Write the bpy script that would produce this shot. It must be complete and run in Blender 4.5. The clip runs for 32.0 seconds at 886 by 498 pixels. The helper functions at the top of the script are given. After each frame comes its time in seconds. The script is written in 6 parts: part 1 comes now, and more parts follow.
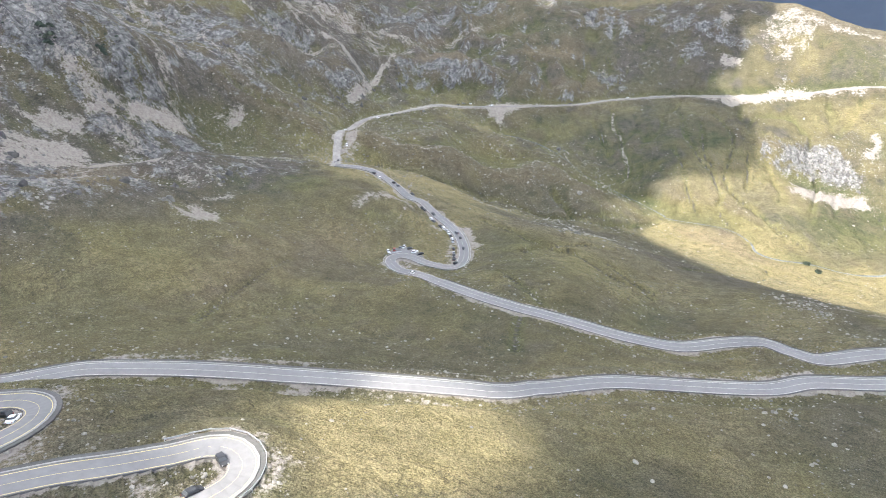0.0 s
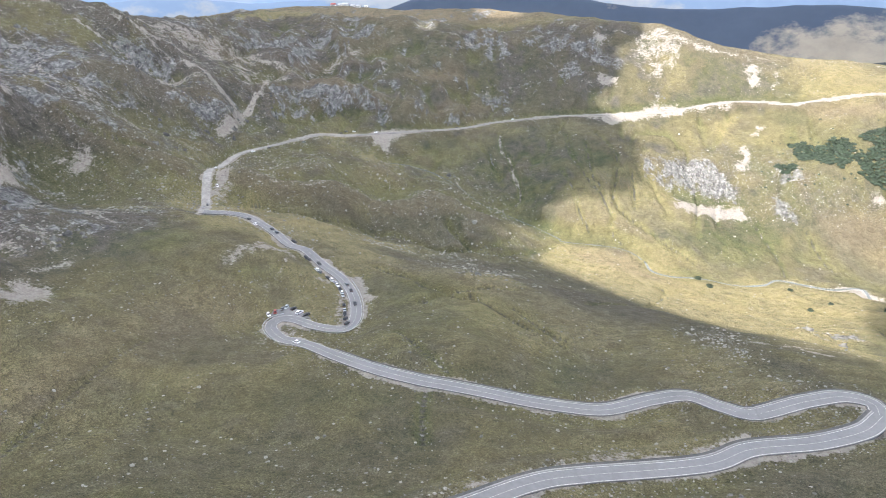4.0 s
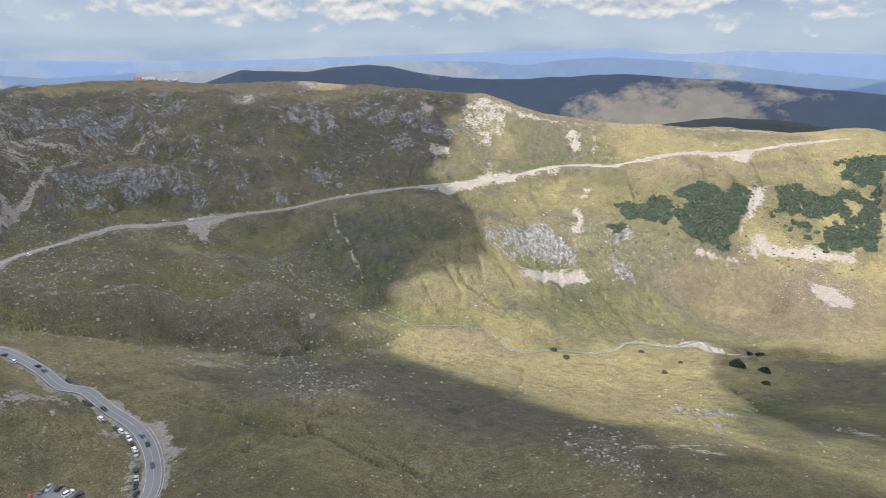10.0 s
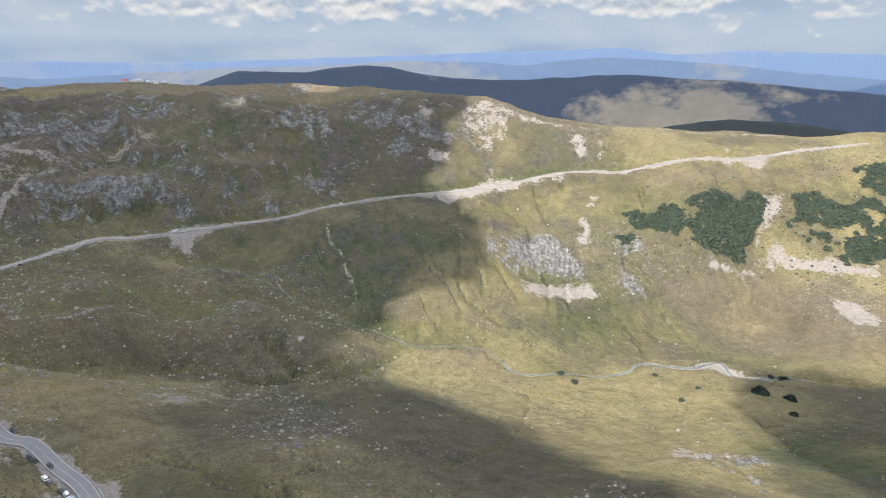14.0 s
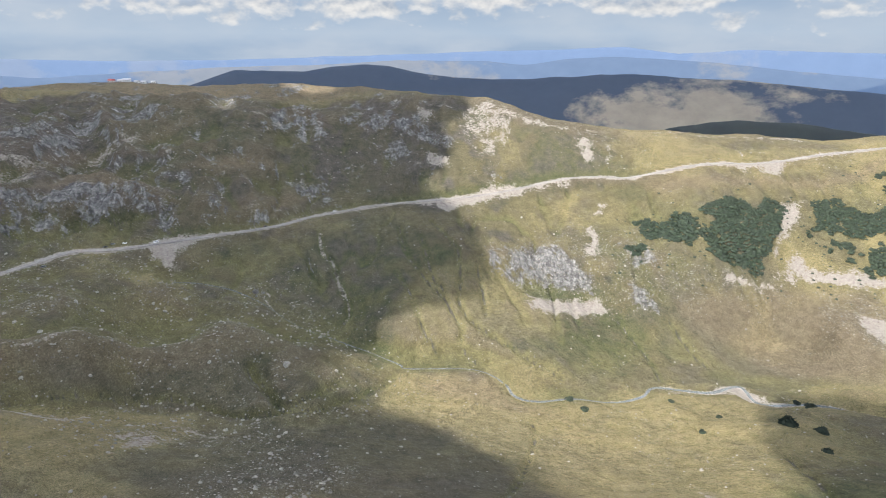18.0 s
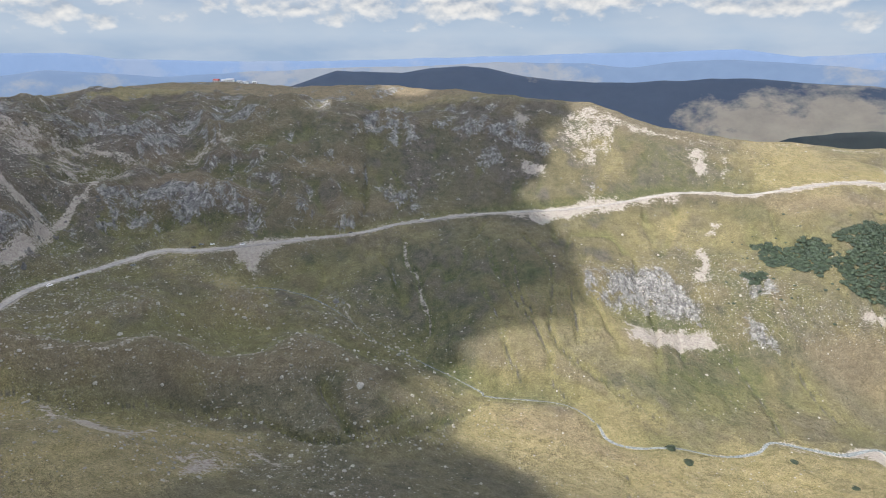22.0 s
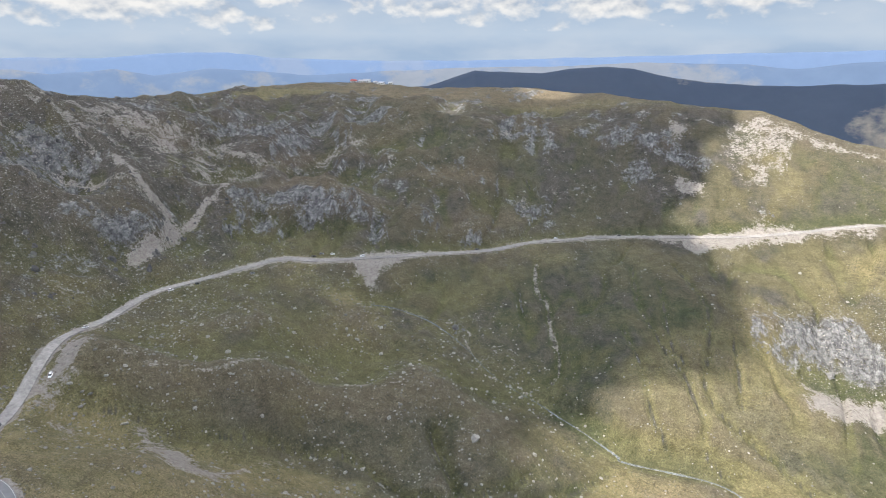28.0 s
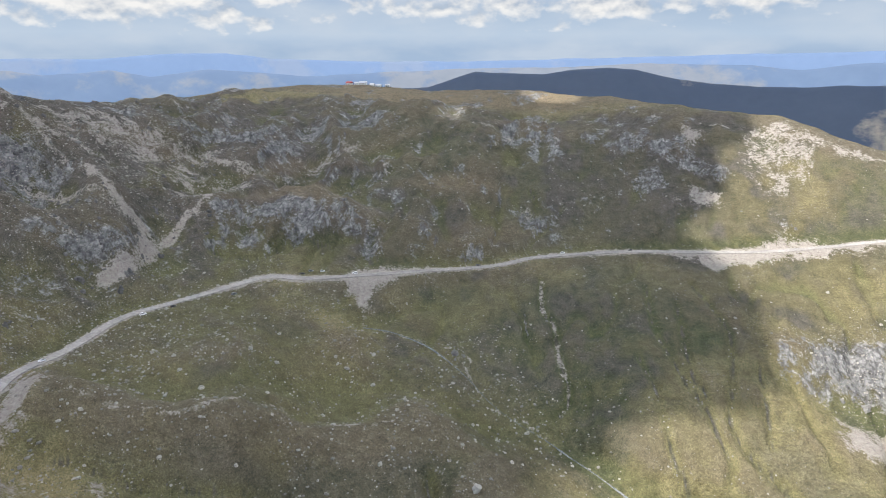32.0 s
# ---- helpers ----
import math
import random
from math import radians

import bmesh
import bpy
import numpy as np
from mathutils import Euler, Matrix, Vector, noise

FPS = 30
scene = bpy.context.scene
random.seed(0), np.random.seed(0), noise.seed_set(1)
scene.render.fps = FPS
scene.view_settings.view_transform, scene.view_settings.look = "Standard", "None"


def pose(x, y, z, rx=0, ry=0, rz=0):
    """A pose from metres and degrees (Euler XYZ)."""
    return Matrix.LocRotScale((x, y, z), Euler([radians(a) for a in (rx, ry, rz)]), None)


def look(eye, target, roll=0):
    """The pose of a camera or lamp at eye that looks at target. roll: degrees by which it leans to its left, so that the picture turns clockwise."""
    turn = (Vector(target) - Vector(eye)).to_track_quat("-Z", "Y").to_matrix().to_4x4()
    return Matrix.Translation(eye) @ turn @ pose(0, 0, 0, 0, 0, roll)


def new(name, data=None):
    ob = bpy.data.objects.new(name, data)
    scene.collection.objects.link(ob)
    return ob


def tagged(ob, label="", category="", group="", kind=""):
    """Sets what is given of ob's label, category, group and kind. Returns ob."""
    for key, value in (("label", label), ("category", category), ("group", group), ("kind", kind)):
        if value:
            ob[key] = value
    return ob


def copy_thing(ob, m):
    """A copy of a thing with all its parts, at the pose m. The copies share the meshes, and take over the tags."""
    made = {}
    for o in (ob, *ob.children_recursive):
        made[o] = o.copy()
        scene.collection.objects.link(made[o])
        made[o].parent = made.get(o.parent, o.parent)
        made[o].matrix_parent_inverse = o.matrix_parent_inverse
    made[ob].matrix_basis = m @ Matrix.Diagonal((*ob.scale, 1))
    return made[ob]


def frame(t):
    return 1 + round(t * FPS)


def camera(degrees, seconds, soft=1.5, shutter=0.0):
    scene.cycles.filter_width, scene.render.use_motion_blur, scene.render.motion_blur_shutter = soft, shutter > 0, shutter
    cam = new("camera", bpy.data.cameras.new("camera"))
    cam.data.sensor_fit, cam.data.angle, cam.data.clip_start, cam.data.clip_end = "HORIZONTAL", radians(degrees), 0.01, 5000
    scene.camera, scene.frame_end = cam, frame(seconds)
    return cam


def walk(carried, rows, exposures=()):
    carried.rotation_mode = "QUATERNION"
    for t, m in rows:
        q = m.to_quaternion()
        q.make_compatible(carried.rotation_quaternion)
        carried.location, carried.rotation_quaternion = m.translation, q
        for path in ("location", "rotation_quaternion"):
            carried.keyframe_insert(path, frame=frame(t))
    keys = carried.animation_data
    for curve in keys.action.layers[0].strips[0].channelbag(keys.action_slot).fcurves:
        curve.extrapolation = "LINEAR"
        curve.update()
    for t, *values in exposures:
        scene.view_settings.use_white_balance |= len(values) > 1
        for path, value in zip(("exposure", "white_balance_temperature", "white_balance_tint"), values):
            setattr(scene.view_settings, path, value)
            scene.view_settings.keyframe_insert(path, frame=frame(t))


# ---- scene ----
# ---- camera ----
cam = camera(71.27, 32.0, soft=0.95)

# seconds, east, north, height, turn to the left, dip, roll (degrees)
FLIGHT = [
    (0, -0.00, -0.01, 299.99, 25.85, 25.65, -0.37),
    (0.5, -2.32, 5.17, 300.12, 24.74, 25.69, -0.35),
    (1, -4.38, 10.09, 300.20, 23.39, 25.68, -0.31),
    (1.5, -6.36, 15.09, 300.30, 21.66, 25.73, -0.28),
    (2, -8.17, 20.08, 300.35, 20.06, 25.76, -0.24),
    (2.5, -9.86, 25.12, 300.41, 18.25, 25.82, -0.19),
    (3, -11.39, 30.29, 300.48, 16.48, 25.82, -0.17),
    (3.5, -12.83, 35.51, 300.57, 15.46, 25.87, -0.13),
    (4, -14.11, 40.67, 300.60, 15.20, 24.06, -0.10),
    (4.5, -15.19, 45.76, 300.60, 14.96, 19.74, -0.11),
    (4.75, -15.67, 48.27, 300.58, 14.85, 18.50, -0.12),
    (5.25, -16.51, 53.18, 300.46, 14.20, 18.24, -0.12),
    (5.75, -17.20, 58.01, 300.27, 12.35, 18.24, -0.12),
    (6.5, -18.19, 65.28, 299.97, 9.34, 18.29, -0.13),
    (7, -18.73, 70.22, 299.80, 7.24, 18.26, -0.09),
    (7.5, -19.17, 75.26, 299.59, 5.02, 18.26, -0.08),
    (8, -19.43, 80.42, 299.37, 2.61, 18.23, -0.10),
    (8.5, -19.45, 85.65, 299.15, 0.28, 18.18, -0.08),
    (9, -19.42, 90.94, 298.89, -0.00, 18.20, -0.00),
    (9.5, -19.40, 96.22, 298.71, 0.06, 18.14, -0.01),
    (10, -19.35, 101.43, 298.59, -0.02, 18.10, 0.03),
    (10.5, -19.31, 106.59, 298.57, -0.02, 18.09, 0.01),
    (11, -19.33, 111.78, 298.60, -0.02, 18.03, 0.03),
    (11.5, -19.13, 116.92, 298.66, -0.01, 18.05, -0.01),
    (12, -18.93, 122.01, 298.75, -0.04, 18.04, -0.00),
    (12.5, -18.73, 127.13, 298.87, 0.02, 18.04, 0.00),
    (13, -18.60, 132.22, 299.00, -0.01, 18.05, 0.01),
    (13.5, -18.47, 137.25, 299.14, 0.01, 18.07, -0.01),
    (14, -18.45, 142.36, 299.22, -0.03, 18.09, 0.01),
    (14.5, -18.40, 147.51, 299.25, -0.02, 18.09, 0.00),
    (16.5, -18.24, 168.38, 299.09, -0.05, 18.05, 0.01),
    (17, -18.08, 173.61, 299.30, -0.07, 18.05, 0.03),
    (17.5, -17.77, 178.83, 299.40, -0.06, 18.08, 0.05),
    (18, -17.47, 184.05, 299.18, 0.00, 18.19, 0.06),
    (18.5, -17.23, 189.22, 298.91, 0.04, 18.11, 0.04),
    (19, -17.02, 194.40, 298.65, 0.00, 17.98, 0.03),
    (19.5, -16.99, 199.59, 298.20, 0.10, 18.02, 0.10),
    (20, -17.13, 204.75, 298.05, 0.90, 18.07, 0.11),
    (20.5, -17.34, 209.78, 298.21, 2.65, 18.01, 0.10),
    (21, -17.77, 214.71, 298.33, 4.43, 18.05, 0.11),
    (21.5, -18.32, 219.54, 298.50, 6.53, 18.06, 0.11),
    (22, -18.90, 224.30, 298.73, 8.75, 18.06, 0.19),
    (22.5, -19.69, 228.90, 298.87, 11.06, 18.11, 0.14),
    (23, -20.57, 233.61, 298.97, 13.57, 18.09, 0.12),
    (23.5, -21.40, 238.31, 299.07, 16.22, 18.06, 0.16),
    (24, -22.56, 242.94, 299.08, 19.08, 18.06, 0.15),
    (24.5, -24.02, 247.67, 299.24, 21.07, 18.09, 0.10),
    (25, -25.54, 252.55, 299.41, 21.06, 18.11, 0.08),
    (25.5, -27.25, 257.40, 299.56, 21.04, 18.16, 0.12),
    (27.5, -34.51, 277.33, 299.62, 21.02, 18.13, 0.11),
    (28, -36.29, 282.30, 299.59, 21.00, 18.14, 0.12),
    (28.5, -38.03, 287.24, 299.62, 21.02, 18.13, 0.10),
    (29, -39.70, 292.16, 299.66, 20.99, 18.11, 0.10),
    (29.5, -41.36, 297.06, 299.67, 21.01, 18.14, 0.09),
    (30, -43.11, 301.98, 299.67, 21.04, 18.12, 0.10),
    (30.5, -44.66, 306.97, 299.71, 21.00, 18.12, 0.08),
    (31, -46.34, 311.93, 299.71, 20.99, 18.10, 0.12),
    (31.5, -47.91, 316.96, 299.74, 21.11, 18.10, 0.07),
    (32, -49.90, 321.77, 299.77, 21.03, 18.08, 0.09),
]
walk(cam, [(t, pose(x, y, z, 90 - dip, 0, turn) @ pose(0, 0, 0, 0, 0, roll)) for t, x, y, z, turn, dip, roll in FLIGHT],
     exposures=[(0, 1.65), (3.5, 1.60), (4.5, 1.41), (6.5, 1.01), (9, 0.93), (24, 0.93), (27, 1.02), (32, 1.04)])

# ---- light ----
SUN_AZ, SUN_EL = 215.0, 52.0      # compass bearing of the sun (0 = +y, 90 = +x) and height
TO_SUN = Vector((math.sin(radians(SUN_AZ)) * math.cos(radians(SUN_EL)), math.cos(radians(SUN_AZ)) * math.cos(radians(SUN_EL)), math.sin(radians(SUN_EL))))
world = bpy.data.worlds.new("sky")
scene.world = world
world.use_nodes = True
wn = world.node_tree.nodes
sky = wn.new("ShaderNodeTexSky")
sky.sky_type = 'NISHITA'
sky.sun_disc = False
sky.sun_elevation = radians(SUN_EL)
sky.sun_rotation = radians(SUN_AZ)
sky.altitude = 2100
sky.air_density, sky.dust_density = 1.0, 1.2
wn["Background"].inputs[1].default_value = 0.15
world.node_tree.links.new(sky.outputs[0], wn["Background"].inputs[0])
sun = new("sun", bpy.data.lights.new("sun", 'SUN'))
sun.data.energy, sun.data.angle, sun.data.color = 4.4, radians(0.5), (1.0, 0.955, 0.89)
sun.matrix_world = look((0, 0, 2000), Vector((0, 0, 2000)) - TO_SUN)

# ---- noise and curves ----
def lattice(n, seed):
    return np.random.default_rng(seed).random((n, n))

def value_noise(x, y, seed):
    """Smooth noise in 0..1 over the plane, one bump a unit."""
    g = lattice(256, seed)
    i, j = np.floor(x).astype(int), np.floor(y).astype(int)
    u, v = x - i, y - j
    u, v = u * u * (3 - 2 * u), v * v * (3 - 2 * v)
    a, b = g[i & 255, j & 255], g[(i + 1) & 255, j & 255]
    c, d = g[i & 255, (j + 1) & 255], g[(i + 1) & 255, (j + 1) & 255]
    return a + (b - a) * u + (c - a) * v + (a - b - c + d) * u * v

def fbm(x, y, size, octaves, seed, gain=0.5):
    total, amp, norm = 0.0, 1.0, 0.0
    x, y = x + 5000, y + 5000
    for k in range(octaves):
        c, s = math.cos(0.7 * k + 0.3), math.sin(0.7 * k + 0.3)
        total = total + amp * value_noise((c * x - s * y) / size + 31 * k, (s * x + c * y) / size + 17 * k, seed + k)
        norm += amp
        amp *= gain
        size /= 2.03
    return total / norm

def step(a, b, v):
    u = np.clip((v - a) / (b - a), 0, 1)
    return u * u * (3 - 2 * u)

def spline(points, gap):
    """A smooth line through the points, resampled about every gap metres."""
    p = np.array(points, float)
    p = np.vstack([2 * p[0] - p[1], p, 2 * p[-1] - p[-2]])
    out = []
    for a, b, c, d in zip(p[:-3], p[1:-2], p[2:-1], p[3:]):
        n = max(2, int(np.linalg.norm(c[:2] - b[:2]) / gap))
        for u in np.linspace(0, 1, n, endpoint=False):
            out.append(0.5 * (2 * b + (c - a) * u + (2 * a - 5 * b + 4 * c - d) * u * u + (3 * b - a - 3 * c + d) * u ** 3))
    return np.array(out + [p[-2]])

def near_line(x, y, line, reach):
    """For each place: the distance to the line and the index of the line's nearest point, within reach (far places get 1e6)."""
    dist, index = np.full(x.shape, 1e6), np.zeros(x.shape, int)
    box = (x > line[:, 0].min() - reach) & (x < line[:, 0].max() + reach) & (y > line[:, 1].min() - reach) & (y < line[:, 1].max() + reach)
    ids = np.nonzero(box)[0]
    for part in np.array_split(ids, max(1, len(ids) * len(line) // 4000000)):
        d2 = (x[part, None] - line[None, :, 0]) ** 2 + (y[part, None] - line[None, :, 1]) ** 2
        k = d2.argmin(1)
        index[part], dist[part] = k, np.sqrt(d2[np.arange(len(part)), k])
    return dist, index

def inside(x, y, ring):
    ring = np.array(ring, float)[:, :2]
    hit = np.zeros(x.shape, bool)
    for (x0, y0), (x1, y1) in zip(ring, np.roll(ring, -1, 0)):
        cross = (y0 > y) != (y1 > y)
        hit ^= cross & (x < (x1 - x0) * (y - y0) / (y1 - y0 + 1e-9) + x0)
    return hit

def depth_in(x, y, ring, reach=30.0):
    """How far each place lies inside a ring (metres; negative outside, down to -reach)."""
    ring = np.array(ring, float)[:, :2]
    out = np.full(x.shape, -reach)
    lo, hi = ring.min(0) - reach, ring.max(0) + reach
    ids = np.nonzero((x > lo[0]) & (x < hi[0]) & (y > lo[1]) & (y < hi[1]))[0]
    px, py = x[ids], y[ids]
    best = np.full(px.shape, 1e9)
    for (x0, y0), (x1, y1) in zip(ring, np.roll(ring, -1, 0)):
        dx, dy = x1 - x0, y1 - y0
        u = np.clip(((px - x0) * dx + (py - y0) * dy) / (dx * dx + dy * dy + 1e-9), 0, 1)
        best = np.minimum(best, np.hypot(px - x0 - u * dx, py - y0 - u * dy))
    out[ids] = np.maximum(np.where(inside(px, py, ring), best, -best), -reach)
    return out

# ---- the lie of the land: heights along its landforms ----
FAR_SLOPE = [(-259, 696, 103), (-347, 706, 128), (161, 867, 124), (286, 811, 118), (-12, 855, 124), (66, 739, 70), (-289, 805, 142), (-100, 691, 70),
    (-123, 757, 99), (41, 762, 96), (185, 728, 60), (199, 844, 117), (347, 823, 111), (-288, 730, 121), (346, 695, 61), (-107, 711, 82),
    (73, 712, 74), (-189, 812, 120), (350, 789, 83), (-313, 799, 148), (-184, 887, 134), (-199, 695, 90), (175, 695, 41), (322, 701, 31),
    (-46, 770, 112)]
NEAR_MEADOW = [(-178, 293, 134), (-125, 292, 138), (-64, 240, 152), (82, 241, 162), (-111, 114, 186), (-84, 75, 204), (-51, 131, 185),
    (-132, 68, 205), (-71, 245, 153), (-259, 221, 171), (-363, 297, 176), (26, 255, 151), (-57, 262, 152), (-128, 298, 137), (-82, 174, 163),
    (-136, 246, 147), (-366, 297, 166), (-11, 241, 147), (-64, 243, 150), (-219, 322, 155), (-199, 325, 143), (61, 267, 157), (-272, 238, 163),
    (-171, 165, 162), (-109, 185, 157), (-82, 172, 163), (47, 311, 143), (66, 276, 154), (-33, 281, 139)]
RIDGE_FACE = [(3, 1044, 216), (-534, 1195, 246), (-205, 1067, 199), (-40, 1023, 212), (41, 912, 138), (208, 910, 151), (353, 959, 174),
    (405, 1012, 187), (194, 970, 177), (-206, 1034, 204), (-374, 1033, 222), (-392, 1069, 218)]
LEFT_MOUNTAIN = [(-432, 685, 150), (-449, 665, 178), (-474, 671, 200), (-413, 688, 151), (-435, 854, 181), (-475, 377, 228), (-507, 638, 173),
    (-581, 510, 216), (-520, 583, 221), (-432, 432, 156), (-446, 395, 165), (-426, 462, 176), (-571, 677, 250), (-502, 603, 215), (-456, 601, 175),
    (-435, 619, 157), (-443, 555, 156), (-481, 983, 208), (-478, 800, 183)]
MIDDLE_GROUND = [(-226, 395, 138), (-253, 465, 116), (-346, 511, 136), (-219, 512, 88), (127, 412, 96), (-225, 386, 140), (-375, 547, 128),
    (127, 402, 101), (113, 446, 77), (-90, 372, 131), (-249, 457, 124), (223, 555, 46), (-286, 395, 146), (-296, 456, 122)]
VALLEY = [(-127, 572, 84), (228, 628, 35), (-53, 633, 53), (229, 632, 32), (110, 604, 36), (-174, 585, 98), (-250, 561, 111), (374, 690, 55),
    (36, 601, 43), (143, 613, 35), (-49, 665, 77), (-151, 573, 79), (-232, 565, 105), (-238, 578, 92), (-301, 582, 126), (-246, 580, 101)]
ROAD_LEDGE = [(-172, 72, 193), (-159, 87, 190), (-140, 101, 188), (-125, 108, 187), (-186, 50, 196), (-150, 150, 170)]

PLATEAU_EDGE = [(-719, 1184, 234), (-631, 1189, 243), (-540, 1195, 245), (-424, 1187, 240), (-332, 1180, 242), (-233, 1172, 244), (-141, 1140, 242),
    (-53, 1104, 235), (-5, 1090, 231), (48, 1083, 229), (84, 1062, 220), (112, 1045, 211), (153, 1028, 203), (199, 1018, 197), (290, 1011, 194),
    (406, 1012, 187), (480, 1006, 180), (523, 1003, 182), (570, 998, 189), (-898, 1137, 213), (-842, 1157, 217), (-777, 1180, 226),
    (-699, 1185, 235)]
LEFT_CREST = [(-690, 655, 279), (-662, 684, 273), (-638, 708, 265), (-626, 724, 258), (-599, 760, 249), (-566, 797, 241)]
BEHIND_CREST = [(x - 75, y + 65, z - 26) for x, y, z in LEFT_CREST] + [(-640, 920, 222), (-610, 1020, 222)]
RELIEF = [(-319, 510, 137), (-338, 534, 124), (-280, 520, 128), (-297, 545, 114), (-243, 538, 119), (-213, 582, 98), (-224, 610, 83),
    (-135, 609, 85), (-141, 638, 69), (-302, 478, 113), (-259, 494, 101), (-221, 532, 81), (-171, 532, 77), (-121, 530, 76), (-93, 564, 67),
    (-429, 745, 167), (-443, 762, 160), (-407, 786, 166), (-420, 803, 159), (-371, 801, 164), (-383, 819, 157), (-391, 717, 139), (-361, 734, 132),
    (-335, 759, 134), (-425, 650, 164), (-420, 655, 147), (89, 804, 98), (144, 784, 89), (186, 763, 84), (55, 719, 76), (142, 742, 62),
    (-318, 187, 193), (-337, 198, 184), (-322, 225, 184), (-340, 238, 175), (-302, 246, 175), (-319, 260, 166), (-285, 154, 186), (-267, 173, 178),
    (-258, 201, 172), (-296, 644, 116), (-257, 660, 104), (-213, 668, 95), (-176, 663, 88)]
EDGES = [(0, -120, 245), (-250, -120, 265), (250, -120, 225), (520, 200, 170), (620, 500, 90), (640, 800, 130), (640, 1150, 120), (-700, 300, 330), (-800, 600, 310), (-500, 100, 300), (-780, 900, 195)]
BEYOND = [(x * 1.02, y + 40, z - 9) for x, y, z in PLATEAU_EDGE if x > 20] + [(x, y + 45, z - 9) for x, y, z in PLATEAU_EDGE if -560 < x < 20] + [(x * 1.12, y + 330, z - 120) for x, y, z in PLATEAU_EDGE[::2]] + [(x - 330, y + 60, z - 60) for x, y, z in LEFT_CREST[::2]]
CONTROL = np.array(FAR_SLOPE + NEAR_MEADOW + RIDGE_FACE + LEFT_MOUNTAIN + MIDDLE_GROUND + VALLEY + ROAD_LEDGE + PLATEAU_EDGE + LEFT_CREST + BEHIND_CREST + RELIEF + EDGES + BEYOND, float)

def bend(r2):
    return np.where(r2 > 0, 0.5 * r2 * np.log(np.maximum(r2, 1e-12)), 0)

def fit_land():
    xy = CONTROL[:, :2] / 100
    n = len(xy)
    a = np.zeros((n + 3, n + 3))
    a[:n, :n] = bend(((xy[:, None] - xy[None]) ** 2).sum(-1)) + 0.004 * np.eye(n)
    a[:n, n], a[n, :n], a[:n, n + 1:], a[n + 1:, :n] = 1, 1, xy, xy.T
    return xy, np.linalg.solve(a, np.r_[CONTROL[:, 2], 0, 0, 0])

LAND_XY, LAND_W = fit_land()

def land_at(px, py):
    out = np.empty(px.shape)
    n = len(LAND_XY)
    for part in np.array_split(np.arange(len(px)), max(1, len(px) // 8000)):
        r2 = (px[part, None] - LAND_XY[None, :, 0]) ** 2 + (py[part, None] - LAND_XY[None, :, 1]) ** 2
        out[part] = bend(r2) @ LAND_W[:n] + LAND_W[n] + px[part] * LAND_W[n + 1] + py[part] * LAND_W[n + 2]
    return out

LAND_X, LAND_Y = np.arange(-1400, 1101, 5.0), np.arange(-500, 1701, 5.0)
LAND_Z = land_at(*(c.ravel() / 100 for c in np.meshgrid(LAND_X, LAND_Y, indexing='ij'))).reshape(len(LAND_X), len(LAND_Y))

def smooth_land(x, y):
    x, y = np.atleast_1d(np.asarray(x, float)), np.atleast_1d(np.asarray(y, float))
    u, v = (np.clip(x, -1399, 1099) + 1400) / 5, (np.clip(y, -499, 1699) + 500) / 5
    i, j = u.astype(int), v.astype(int)
    u, v = u - i, v - j
    return (LAND_Z[i, j] * (1 - u) + LAND_Z[i + 1, j] * u) * (1 - v) + (LAND_Z[i, j + 1] * (1 - u) + LAND_Z[i + 1, j + 1] * u) * v

# ---- roads, stream ----
ROAD_LOW = [(-191.8, 47.5), (-179.6, 62.9), (-171.4, 71.4), (-159.7, 87.6), (-139.4, 100.2), (-109.7, 115.1), (-88.7, 125.8), (-64.9, 136.6),
    (-51.1, 143.7), (-42.5, 153.6), (-24.6, 175.8), (-8.0, 187.1), (25.1, 201.8), (39.7, 212.8), (60.8, 221.0), (76.8, 231.5), (86.1, 242.8)]
ROAD_MAIN = [(86.1, 242.8), (86.7, 252.9), (77.6, 255.0), (65.0, 249.1), (46.7, 239.1), (36.5, 243.3), (25.3, 252.4), (12.0, 249.6), (-4.6, 241.0),
    (-19.4, 238.6), (-34.5, 237.0), (-50.0, 236.1), (-63.3, 234.9), (-77.0, 234.0), (-94.8, 236.9), (-116.7, 246.2), (-140.6, 260.4),
    (-156.5, 267.0), (-170.2, 279.7), (-171.6, 289.4), (-164.1, 292.7), (-147.6, 287.2), (-134.0, 286.4), (-131.3, 296.2), (-137.6, 313.8),
    (-148.7, 332.5), (-161.6, 346.5), (-177.5, 356.9), (-194.9, 368.8), (-207.4, 370.4), (-222.3, 381.2), (-239.5, 392.3), (-262.0, 401.3),
    (-287.7, 394.9)]
ROAD_FAR = [(-287.7, 394.9), (-341.4, 474.2), (-372.5, 536.4), (-385.8, 590.9), (-374.5, 628.4), (-359.8, 665.2), (-343.4, 700.3), (-320.5, 713.3),
    (-289.2, 736.5), (-238.5, 777.4), (-189.2, 810.7), (-158.5, 840.3), (-110.1, 857.2), (-46.2, 871.0), (-6.8, 883.7), (47.9, 902.4), (82.6, 909.1),
    (131.6, 918.0), (172.7, 917.3), (205.0, 909.8), (266.8, 914.3), (310.8, 922.5), (399.6, 934.0), (453.7, 944.4), (533.8, 950.6)]
HAIRPIN_A = [(-109.6, 34.8), (-106.7, 38.6), (-101.8, 45.5), (-96.3, 52.6), (-90.9, 60.8), (-86.9, 67.0), (-82.4, 68.7), (-77.5, 66.7),
    (-74.7, 62.4), (-74.1, 57.5), (-75.3, 52.2), (-78.1, 47.5)]
